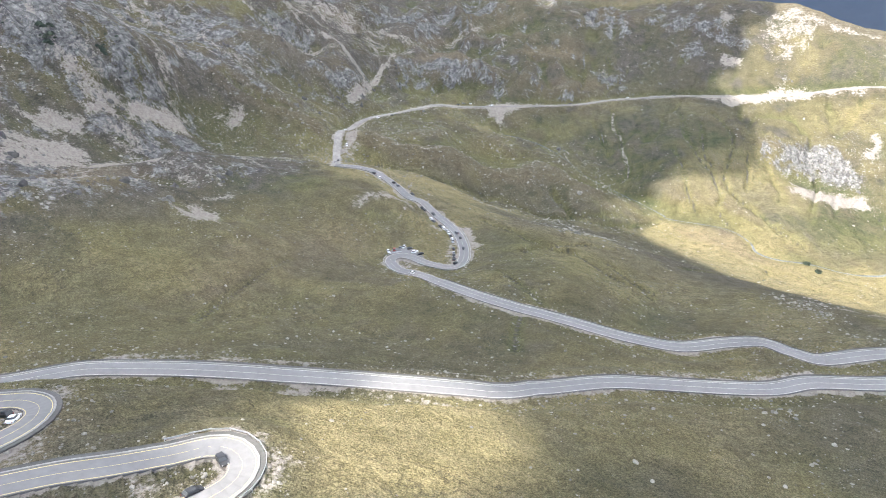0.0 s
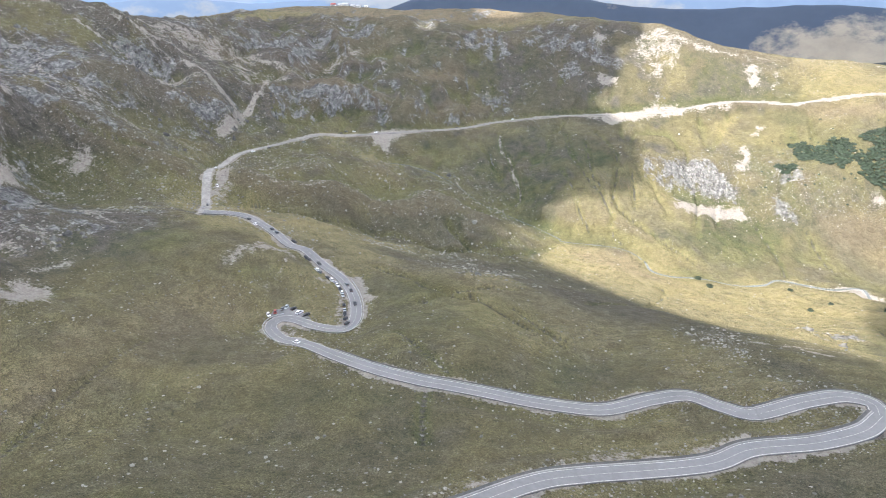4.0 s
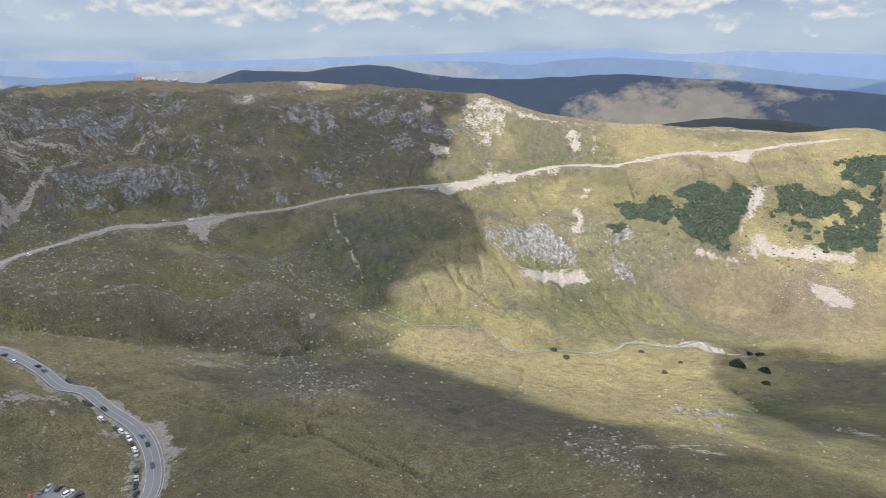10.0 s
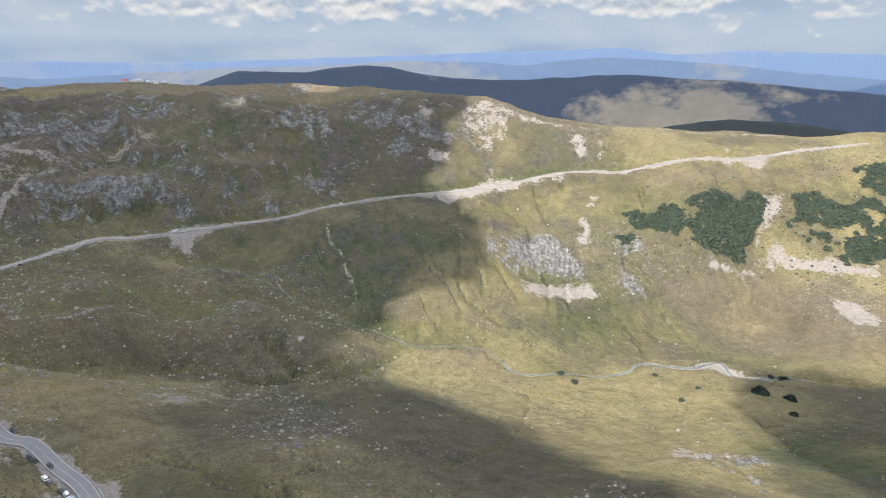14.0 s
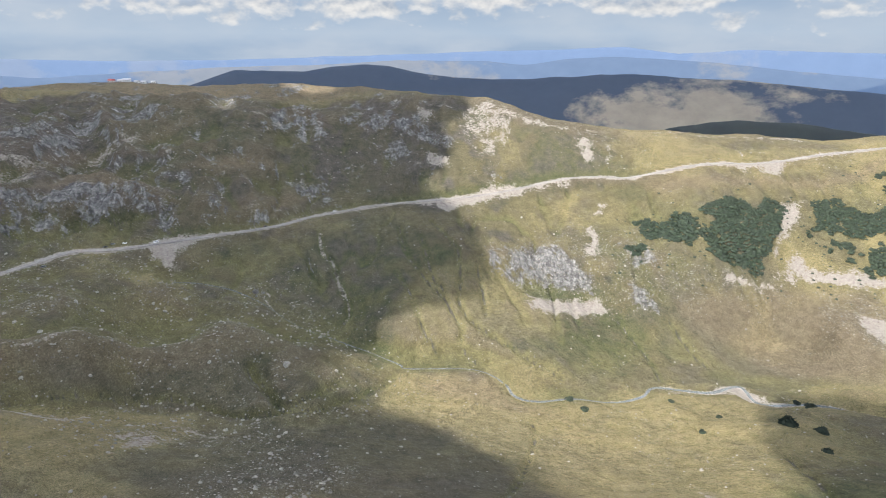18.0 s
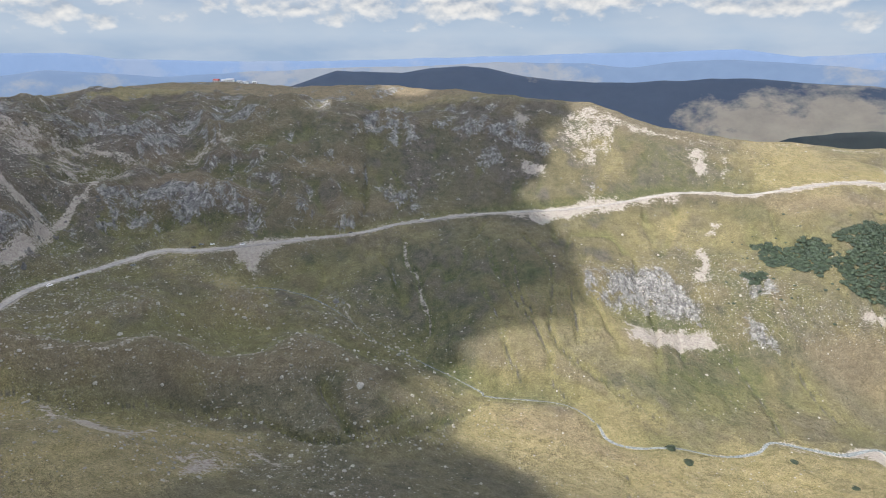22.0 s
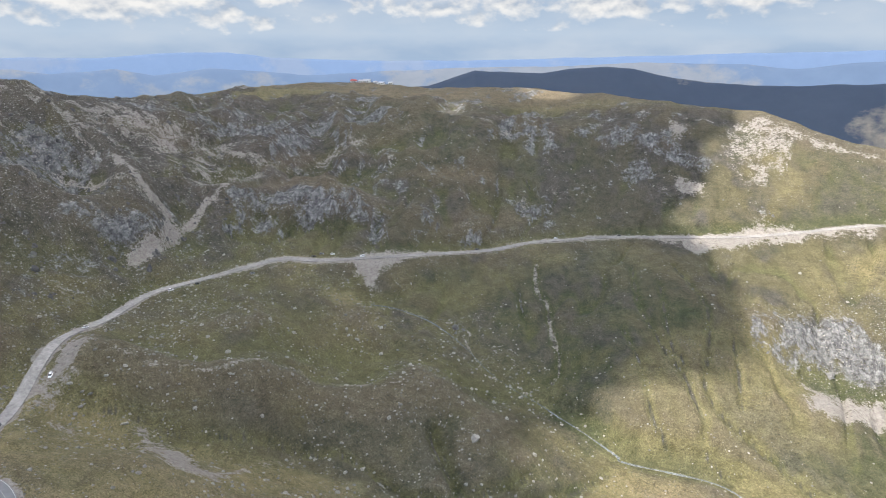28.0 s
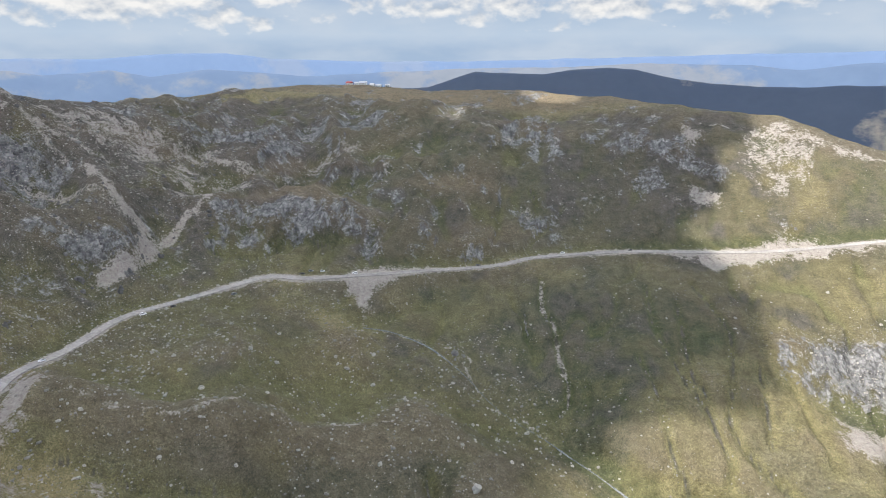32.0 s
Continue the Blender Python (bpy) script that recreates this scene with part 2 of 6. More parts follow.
HAIRPIN_B = [(-123.9, 41.9), (-123.7, 47.9), (-124.5, 52.7), (-127.2, 57.3), (-132.7, 60.6), (-139.3, 61.4), (-143.8, 60.6), (-152.6, 57.4)]
STREAM = [(-256.8, 693.9), (-235.7, 700.4), (-206.5, 699.0), (-173.7, 683.8), (-147.7, 669.6), (-113.0, 660.8), (-92.0, 650.2), (-72.6, 641.9),
    (-50.5, 630.7), (-49.8, 629.1), (-14.9, 630.2), (13.0, 628.3), (30.6, 615.6), (38.3, 601.1), (55.6, 597.7), (83.9, 605.8), (115.4, 605.0),
    (140.9, 614.7), (154.7, 629.0), (177.1, 625.7), (199.3, 622.8), (228.0, 633.9), (233.9, 608.7), (278.4, 607.1), (314.5, 583.0)]
MARKS = {}

def mark(kind, size, *places):
    """A patch of ground cover: a line of that width or a ring of that strength."""
    MARKS.setdefault(kind, []).append((size, np.array(places, float)))

mark("scree_line", 5, (-500, 685), (-456, 669), (-444, 674), (-433, 677))
mark("scree_line", 7, (-433, 677), (-416, 640), (-419, 613))
mark("scree_line", 5, (-429, 673), (-432, 706), (-430, 731), (-443, 774))
mark("scree_line", 1.5, (-374, 749), (-347, 707))
mark("scree_line", 3, (-605, 690), (-552, 684), (-518, 680))
mark("scree_line", 3, (-467, 697), (-458, 702), (-446, 703))
mark("scree_ring", 0.45, (-605, 690), (-584, 707), (-546, 742), (-511, 793), (-479, 791), (-503, 724), (-545, 694), (-583, 685))
mark("rock_ring", 0.8, (-465, 593), (-460, 621), (-441, 636), (-421, 649), (-430, 619), (-444, 604), (-456, 589))
mark("rock_ring", 0.7, (-569, 652), (-548, 670), (-511, 676), (-530, 649), (-490, 591))
mark("rock_ring", 0.85, (-428, 733), (-418, 754), (-389, 793), (-354, 804), (-313, 802), (-312, 787), (-365, 755), (-378, 721), (-403, 714))
mark("lush_ring", 0.8, (-420, 692), (-411, 707), (-362, 705), (-367, 659), (-410, 657))
mark("lush_ring", 0.7, (-446, 880), (-422, 953), (-396, 1001), (-412, 935), (-429, 875))
mark("rock_ring", 0.75, (-252, 979), (-230, 1048), (-201, 1091), (-194, 1040), (-217, 997), (-243, 975))
mark("rock_ring", 0.6, (-166, 1021), (-129, 1035), (-83, 1029), (-73, 1000), (-108, 997), (-146, 1001))
mark("scree_ring", 0.75, (-55, 1040), (-29, 1026), (-39, 1005), (-49, 1000))
mark("scree_ring", 0.6, (-91, 949), (-73, 970), (-70, 963), (-83, 944))
mark("scree_ring", 0.6, (-39, 947), (-19, 954), (1, 932), (-14, 928))
mark("rock_ring", 0.8, (-194, 890), (-180, 898), (-175, 872), (-186, 875))
mark("rock_ring", 0.6, (-269, 802), (-256, 838), (-247, 802))
mark("rock_ring", 0.8, (-309, 803), (-292, 816), (-280, 772), (-288, 767))
mark("rock_ring", 0.6, (-318, 844), (-308, 863), (-283, 850), (-302, 834))
mark("rock_ring", 0.6, (-344, 806), (-325, 812), (-305, 788), (-330, 781))
mark("scree_ring", 0.8, (-296, 723), (-278, 748), (-261, 758), (-258, 740), (-265, 717), (-257, 694), (-271, 708))
mark("scree_ring", 0.8, (-278, 762), (-268, 777), (-249, 771), (-274, 752))
mark("scree_ring", 0.9, (-70, 865), (-42, 882), (-0, 895), (12, 896), (12, 877), (-11, 852), (-23, 862), (-58, 862))
mark("scree_ring", 0.85, (12, 903), (40, 920), (72, 920), (75, 899), (12, 876))
mark("scree_line", 2.5, (-147, 805), (-138, 772), (-125, 757), (-114, 725), (-105, 708), (-102, 693), (-105, 684))
mark("scree_line", 2, (-186, 708), (-176, 703), (-172, 689), (-166, 661))
mark("rock_ring", 0.66, (30, 756), (48, 788), (69, 798), (97, 809), (116, 799), (124, 777), (137, 767), (131, 750), (96, 745), (70, 752), (41, 733), (39, 751))
mark("rock_ring", 0.8, (169, 750), (191, 749), (190, 736), (170, 738))
mark("scree_ring", 0.9, (62, 735), (84, 730), (77, 697), (62, 704))
mark("scree_ring", 0.8, (94, 735), (119, 744), (100, 706), (89, 704))
mark("scree_ring", 0.9, (142, 844), (151, 843), (144, 798), (149, 785), (133, 790))
mark("scree_ring", 0.9, (159, 875), (168, 874), (163, 858), (156, 859))
mark("scree_ring", 0.85, (158, 993), (181, 997), (174, 945), (162, 945), (158, 965))
mark("scree_ring", 0.85, (194, 978), (200, 978), (193, 947), (187, 948))
mark("scree_ring", 0.8, (289, 924), (322, 935), (360, 936), (410, 941), (378, 901), (349, 909), (300, 916))
mark("scree_line", 2, (351, 973), (351, 956), (350, 935))
mark("stone_ring", 0.42, (151, 829), (202, 836), (221, 785), (304, 771), (250, 751), (196, 751), (152, 778))
mark("scree_ring", 0.85, (308, 771), (338, 794), (357, 800), (362, 784), (404, 767), (408, 761), (388, 760), (356, 770))
mark("scree_ring", 0.75, (264, 772), (282, 777), (292, 772), (271, 766))
mark("scree_line", 4, (373, 855), (349, 823), (330, 796))
mark("scree_ring", 0.8, (368, 711), (376, 706), (389, 690), (383, 681), (354, 682))
mark("forest_ring", 1, (193, 838), (224, 840), (254, 842), (305, 855), (344, 864), (371, 865), (350, 836), (333, 804), (322, 787), (297, 773), (282, 777), (238, 789), (215, 806), (195, 810))
mark("forest_ring", 1, (374, 831), (404, 870), (440, 857), (474, 843), (507, 821), (480, 775), (455, 734), (445, 742), (426, 762), (399, 782), (382, 801), (381, 816))
mark("forest_ring", 1, (464, 870), (471, 893), (509, 899), (551, 899), (530, 860), (511, 829), (481, 855))
mark("forest_ring", 1, (172, 800), (186, 806), (196, 796), (184, 785))
mark("stone_ring", 0.5, (32, 354), (55, 365), (73, 341), (49, 311), (27, 329))
mark("scree_ring", 0.8, (116, 460), (129, 459), (115, 405), (105, 404))
mark("scree_line", 2.5, (40, 308), (47, 316), (59, 319), (78, 319), (92, 312))
mark("scree_line", 3, (112, 347), (111, 331), (115, 321))
mark("stone_ring", 0.5, (188, 391), (202, 385), (184, 362), (182, 375))
mark("scree_line", 3, (-281, 483), (-232, 456), (-221, 489))
mark("scree_line", 4, (-185, 458), (-176, 498), (-140, 479))
mark("scree_line", 1.2, (-165, 367), (-159, 361))
mark("rock_ring", 0.7, (-94, 376), (-83, 381), (-82, 368), (-91, 365))
mark("scree_line", 2.5, (-317, 506), (-269, 525), (-248, 569), (-205, 585), (-163, 601))
mark("heath_ring", 0.8, (-314, 500), (-239, 540), (-160, 592), (-112, 549), (-134, 529), (-249, 503), (-306, 484))
mark("scree_line", 4, (-165, 351), (-149, 338), (-136, 321))
mark("scree_ring", 0.8, (-223, 312), (-221, 330), (-215, 349), (-206, 372), (-193, 360), (-204, 350), (-213, 327), (-217, 311))
mark("scree_line", 1.2, (-196, 347), (-192, 331), (-191, 316), (-180, 303))
mark("scree_line", 3.5, (-162, 344), (-166, 339), (-172, 339))
mark("scree_line", 4, (-152, 327), (-145, 309), (-138, 296))
mark("scree_line", 5, (-150, 344), (-140, 327), (-134, 324))
mark("scree_line", 4, (-129, 302), (-126, 285), (-127, 277))
mark("scree_line", 2.5, (-158, 278), (-146, 266), (-124, 251), (-111, 243))
mark("scree_ring", 0.8, (-166, 266), (-158, 264), (-152, 256), (-158, 256))
mark("scree_ring", 0.8, (-136, 244), (-130, 243), (-125, 238), (-130, 236))
mark("scree_line", 1.2, (-77, 254), (-71, 246), (-66, 242))
mark("lush_ring", 0.8, (-211, 314), (-199, 331), (-187, 335), (-187, 319), (-202, 307), (-212, 294))
mark("scree_line", 6, (-331, 463), (-331, 474), (-334, 487), (-343, 506))
mark("scree_line", 4, (-340, 471), (-349, 488), (-367, 525), (-386, 575))
mark("scree_ring", 0.8, (-307, 456), (-300, 463), (-286, 454), (-294, 449))
mark("scree_line", 3, (-268, 467), (-262, 477), (-242, 474), (-231, 480))
mark("scree_ring", 0.8, (-229, 492), (-225, 505), (-218, 519), (-220, 499))
mark("lush_ring", 0.9, (-311, 563), (-290, 581), (-273, 612), (-261, 590), (-262, 566), (-296, 557))
mark("lush_ring", 1, (-247, 586), (-238, 611), (-189, 601), (-185, 592), (-233, 602))
mark("stone_ring", 0.45, (-315, 579), (-294, 606), (-285, 598), (-304, 573))
mark("scree_ring", 0.6, (-447, 321), (-442, 340), (-438, 375), (-436, 385), (-426, 336), (-437, 311))
mark("scree_ring", 0.6, (-387, 266), (-373, 281), (-339, 289), (-337, 281), (-367, 250))
mark("scree_ring", 0.7, (-293, 258), (-287, 274), (-279, 268), (-284, 252))
mark("rock_ring", 0.52, (-482, 359), (-472, 364), (-454, 351), (-451, 333), (-453, 328))
mark("rock_ring", 0.52, (-430, 304), (-425, 322), (-407, 330), (-351, 293), (-385, 290), (-400, 276))
mark("rock_ring", 0.52, (-459, 359), (-464, 390), (-459, 397), (-445, 366), (-449, 353))
mark("rock_ring", 0.52, (-562, 641), (-550, 683), (-505, 691), (-529, 660), (-500, 571))
mark("scree_line", 2, (-477, 569), (-459, 565))
mark("scree_line", 2, (-572, 604), (-514, 556))
mark("scree_line", 3, (-511, 385), (-621, 490), (-613, 503))
mark("scree_line", 2.5, (-595, 516), (-542, 481))
mark("stone_ring", 0.45, (-446, 426), (-426, 439), (-409, 430), (-434, 418))
mark("stone_ring", 0.5, (-370, 463), (-350, 473), (-328, 432), (-351, 421))
mark("rock_ring", 0.52, (-626, 574), (-620, 603), (-596, 550))
mark("stone_ring", 0.45, (18, 181), (34, 186), (33, 177), (23, 175))
mark("stone_ring", 0.4, (56, 275), (70, 281), (68, 266), (57, 264))
mark("stone_ring", 0.4, (31, 328), (58, 324), (57, 294), (46, 296))
mark("heath_ring", 0.5, (37, 205), (73, 221), (57, 164), (34, 161))
mark("scree_line", 3, (-54, 153), (-37, 170), (-15, 190), (0, 199), (25, 208), (39, 219))
mark("scree_line", 3.5, (-159, 96), (-147, 104), (-130, 113), (-113, 123), (-93, 138), (-72, 144), (-55, 153))
mark("scree_line", 2.5, (-120, 100), (-105, 108), (-90, 119), (-68, 127), (-51, 130))
mark("scree_ring", 1, (-84, 75), (-78, 75), (-68, 74), (-67, 66), (-68, 59), (-72, 61), (-76, 68))
mark("scree_ring", 1, (-138, 66), (-132, 68), (-125, 64), (-115, 53), (-112, 48), (-118, 45), (-121, 51), (-124, 57))
mark("scree_ring", 0.9, (-89, 49), (-87, 56), (-83, 61), (-80, 61), (-81, 57), (-84, 49))
mark("gully_line", 2.2, (-63, 807), (-54, 761), (-41, 732), (-30, 710), (-15, 690), (-10, 676), (-1, 661), (-3, 648), (9, 637))
mark("gully_line", 2.2, (-30, 823), (-13, 787), (-2, 759), (-2, 710), (-2, 687), (11, 670), (31, 659), (42, 650))
mark("gully_line", 1.8, (-60, 727), (-45, 694), (-35, 660), (-20, 640))
mark("gully_line", 1.8, (-40, 788), (-32, 745), (-26, 717), (-16, 701))
mark("gully_line", 1.8, (16, 740), (19, 709), (21, 684))
mark("gully_line", 2.4, (-147, 805), (-138, 772), (-125, 757), (-114, 725), (-105, 708), (-102, 693), (-105, 684))
mark("gully_line", 1.8, (149, 720), (159, 693), (165, 662), (165, 640))
mark("gully_line", 1.8, (198, 719), (207, 694), (214, 670))
mark("gully_line", 1.8, (25, 663), (47, 643), (78, 625))
mark("gully_line", 1.6, (-15, 381), (12, 424), (46, 547), (43, 567))
mark("gully_line", 1.6, (196, 508), (192, 470), (181, 428), (181, 408))
mark("gully_line", 2.4, (-154, 577), (-143, 563), (-125, 538))
mark("gully_line", 2, (-147, 369), (-121, 358), (-108, 347), (-85, 341))
mark("gully_line", 1.6, (-102, 323), (-96, 338), (-76, 344))
mark("gully_line", 3, (-280, 772), (-286, 763), (-299, 798), (-293, 815))
mark("gully_line", 2, (-188, 928), (-178, 911), (-175, 885))
mark("scree_ring", 0.85, (193, 625), (231, 639), (237, 614), (240, 603), (217, 603), (206, 617), (180, 615))
mark("scree_ring", 0.6, (148, 624), (166, 633), (189, 621), (180, 615), (157, 621), (137, 608))
mark("ridge_line", 5, (-317, 506), (-269, 526), (-250, 572), (-217, 618), (-163, 604))
mark("gully_line", 2.6, (-305, 483), (-248, 502), (-201, 538), (-134, 526), (-111, 546), (-94, 577))
mark("ridge_line", 7, (-430, 736), (-435, 774), (-407, 820), (-358, 810), (-314, 805))
mark("gully_line", 3, (-399, 704), (-370, 715), (-359, 751), (-308, 780))
mark("ridge_line", 4, (-321, 850), (-309, 865), (-284, 853))
mark("ridge_line", 4, (-241, 864), (-231, 891), (-212, 900))
mark("ridge_line", 5, (-383, 874), (-333, 900), (-284, 927), (-234, 922))
mark("ridge_line", 4, (-466, 715), (-475, 797), (-450, 854), (-417, 912), (-377, 962))
mark("ridge_line", 5, (-472, 374), (-491, 462), (-439, 464), (-400, 476), (-366, 478))
mark("gully_line", 3, (-462, 465), (-424, 463), (-394, 478))
mark("ridge_line", 5, (-350, 237), (-348, 267), (-313, 278))
mark("ridge_line", 4, (-605, 690), (-556, 689), (-508, 692), (-450, 675))
mark("heath_ring", 1, (-220, 307), (-222, 320), (-218, 339), (-208, 358), (-206, 349), (-212, 331), (-214, 314), (-216, 304))
mark("scree_line", 3, (-219, 333), (-215, 348), (-204, 367))
# pool of sun beside the hairpin, put into the grass colour
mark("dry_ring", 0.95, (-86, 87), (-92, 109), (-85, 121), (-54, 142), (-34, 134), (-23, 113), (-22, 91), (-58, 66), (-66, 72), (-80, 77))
# dry valley floor, drawn to its sunlit outline to look brighter
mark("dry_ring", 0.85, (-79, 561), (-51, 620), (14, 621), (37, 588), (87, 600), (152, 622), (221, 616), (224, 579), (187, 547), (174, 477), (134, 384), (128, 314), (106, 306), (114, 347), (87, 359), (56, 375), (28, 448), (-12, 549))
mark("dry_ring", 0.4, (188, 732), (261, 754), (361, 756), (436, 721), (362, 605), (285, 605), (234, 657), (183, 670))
mark("dry_ring", 0.8, (217, 966), (380, 971), (525, 956), (541, 933), (464, 910), (317, 906), (213, 918))
mark("dry_ring", 1, (-642, 1018), (-599, 1125), (-534, 1155), (-436, 1161), (-279, 1159), (-165, 1130), (-90, 1074), (-161, 1096), (-261, 1114), (-355, 1105), (-485, 1106), (-582, 1048), (-599, 952))
mark("lush_ring", 0.75, (-65, 687), (-10, 698), (45, 680), (102, 685), (117, 651), (41, 632), (-11, 645), (-63, 653))
mark("lush_ring", 0.5, (-212, 745), (-132, 767), (-68, 737), (-52, 647), (-108, 671), (-175, 688))
mark("scree_line", 0.7, (-101, 278), (-87, 257), (-74, 249), (-67, 244), (-62, 242))
mark("scree_line", 1, (-76, 250), (-66, 241), (-62, 240))
mark("scree_line", 0.7, (-195, 345), (-189, 329), (-189, 316), (-179, 306))
mark("scree_line", 0.6, (-52, 341), (-46, 332), (-29, 332), (-14, 334))
mark("heath_ring", 0.6, (-314, 502), (-253, 526), (-191, 572), (-160, 591), (-124, 590), (-87, 587), (-122, 533), (-172, 533), (-221, 532), (-259, 495), (-303, 479))
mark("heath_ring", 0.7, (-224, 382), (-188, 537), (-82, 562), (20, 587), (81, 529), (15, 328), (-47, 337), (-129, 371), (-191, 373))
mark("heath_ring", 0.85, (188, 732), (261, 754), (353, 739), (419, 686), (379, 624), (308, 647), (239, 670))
mark("stone_ring", 0.5, (-211, 92), (-179, 110), (-143, 130), (-108, 154), (-77, 186), (-61, 181), (-87, 144), (-133, 115), (-162, 98), (-184, 78))
mark("scree_line", 2.5, (-323, 448), (-332, 470), (-338, 485), (-353, 512), (-377, 556))
mark("scree_line", 3, (-348, 659), (-340, 678), (-334, 702), (-315, 725), (-290, 742))
mark("stone_ring", 0.6, (-453, 542), (-423, 600), (-379, 626), (-392, 570), (-387, 511), (-389, 494))
mark("stone_ring", 0.6, (-319, 586), (-304, 596), (-288, 587), (-302, 571))
mark("heath_ring", 0.8, (-311, 173), (-301, 209), (-290, 235), (-259, 202), (-268, 174), (-287, 155))
mark("scree_ring", 0.9, (-447, 321), (-439, 351), (-446, 395), (-439, 393), (-423, 345), (-433, 316))
mark("scree_ring", 0.9, (-434, 248), (-433, 277), (-425, 286), (-415, 269), (-423, 249))
mark("scree_ring", 0.85, (-426, 231), (-418, 245), (-406, 258), (-372, 262), (-341, 291), (-338, 283), (-365, 248), (-395, 228), (-408, 218))
mark("scree_ring", 0.7, (-462, 408), (-433, 447), (-417, 441), (-441, 423))
mark("rock_ring", 0.8, (-505, 297), (-498, 316), (-482, 343), (-459, 353), (-447, 336), (-451, 298), (-475, 287))
mark("rock_ring", 0.9, (-431, 283), (-425, 317), (-406, 329), (-355, 294), (-394, 293), (-412, 279))
mark("rock_ring", 0.8, (-572, 611), (-561, 661), (-507, 692), (-502, 670), (-499, 574))
mark("rock_ring", 0.7, (-528, 846), (-486, 881), (-440, 915), (-434, 881), (-482, 844))
mark("rock_ring", 0.7, (-255, 972), (-233, 1015), (-205, 1076), (-192, 1018), (-225, 988), (-246, 964))
mark("rock_ring", 0.8, (-94, 1013), (-52, 1006), (-6, 980), (-10, 964), (-49, 974), (-85, 988))
mark("scree_ring", 0.8, (-54, 1037), (-31, 1028), (-32, 1008), (-49, 1010))
mark("scree_ring", 0.5, (-431, 876), (-408, 911), (-373, 930), (-374, 904), (-413, 870))
mark("rock_ring", 0.7, (-485, 1079), (-450, 1118), (-412, 1059), (-442, 1016))
mark("lush_ring", 0.8, (-288, 572), (-282, 623), (-268, 608), (-265, 568), (-280, 559))
mark("lush_ring", 0.8, (-248, 586), (-224, 624), (-191, 638), (-180, 593), (-238, 594))
mark("lush_ring", 0.7, (-415, 619), (-415, 667), (-406, 706), (-362, 727), (-353, 697), (-395, 644))
mark("stone_ring", 0.9, (35, 793), (125, 844), (210, 794), (270, 766), (324, 761), (436, 741), (402, 685), (349, 751), (259, 749), (165, 731), (72, 690))
mark("scree_ring", 0.85, (260, 775), (315, 771), (392, 780), (444, 756), (436, 741), (356, 766), (269, 763))
mark("scree_ring", 0.9, (58, 740), (84, 735), (133, 742), (145, 730), (102, 707), (62, 697))
mark("scree_ring", 0.95, (370, 715), (397, 704), (406, 692), (392, 670), (366, 679))
mark("stone_ring", 0.9, (353, 759), (431, 734), (375, 644), (335, 699))
mark("rock_ring", 0.75, (29, 771), (54, 792), (50, 748), (31, 734))
mark("rock_ring", 0.75, (165, 757), (193, 750), (189, 725), (165, 731))
mark("rock_ring", 0.7, (164, 809), (198, 795), (204, 771), (174, 773))
mark("scree_ring", 0.8, (360, 865), (392, 868), (359, 819), (335, 800), (340, 822))
# sunlit slope brightened by a pale grass tone in its colour
mark("dry_ring", 0.6, (-65, 688), (-15, 746), (43, 777), (73, 722), (87, 703), (81, 669), (-41, 630))
mark("scree_ring", 0.95, (-46, 873), (-6, 894), (42, 912), (104, 921), (140, 926), (129, 906), (81, 896), (46, 886), (6, 865), (-10, 852))
mark("scree_ring", 0.95, (-292, 723), (-292, 752), (-268, 769), (-247, 772), (-256, 744), (-260, 731), (-262, 715), (-259, 696), (-269, 703))
mark("scree_line", 2.2, (-258, 697), (-217, 702), (-189, 703), (-169, 684), (-150, 665), (-131, 670), (-109, 662))
mark("russet_ring", 0.8, (-310, 863), (-281, 898), (-235, 910), (-207, 920), (-227, 886), (-277, 872))
mark("russet_ring", 0.6, (-450, 810), (-440, 877), (-390, 914), (-337, 984), (-325, 974), (-374, 911), (-424, 873), (-431, 803))
mark("stone_ring", 0.5, (-450, 810), (-440, 877), (-390, 914), (-337, 984), (-325, 974), (-374, 911), (-424, 873), (-431, 803))
mark("russet_ring", 0.6, (-538, 775), (-461, 816), (-493, 789), (-528, 724), (-557, 689))
mark("stone_ring", 0.6, (-538, 775), (-461, 816), (-493, 789), (-528, 724), (-557, 689))
mark("russet_ring", 0.7, (-421, 740), (-420, 824), (-365, 842), (-301, 818), (-336, 792), (-398, 793))
mark("russet_ring", 0.5, (-245, 822), (-227, 850), (-193, 872), (-165, 874), (-194, 837), (-227, 804))
mark("lush_ring", 0.9, (-521, 860), (-554, 986), (-468, 971), (-459, 936), (-449, 848), (-481, 836))
mark("lush_ring", 1, (-426, 673), (-412, 719), (-401, 711), (-359, 715), (-326, 773), (-298, 763), (-346, 713), (-368, 668), (-398, 642), (-412, 624))
mark("lush_ring", 0.8, (-320, 979), (-260, 1006), (-245, 938), (-267, 910), (-311, 924))
mark("lush_ring", 0.6, (-225, 981), (-161, 980), (-108, 955), (-116, 932), (-175, 935), (-216, 951))
mark("lush_ring", 0.85, (-244, 741), (-156, 814), (-81, 842), (-41, 801), (-48, 729), (-61, 680), (-116, 673), (-161, 684), (-214, 716))
mark("lush_ring", 0.9, (-319, 682), (-290, 708), (-265, 701), (-270, 675), (-310, 675))
mark("rock_ring", 0.75, (-59, 1014), (-31, 1033), (-25, 1017), (-51, 983), (-61, 977))
mark("scree_ring", 0.7, (-98, 961), (-76, 962), (-84, 944), (-92, 942))
mark("rock_ring", 0.7, (-231, 992), (-184, 1027), (-182, 996), (-224, 979))
mark("rock_ring", 0.65, (-142, 1012), (-105, 1009), (-74, 994), (-102, 990), (-132, 992))
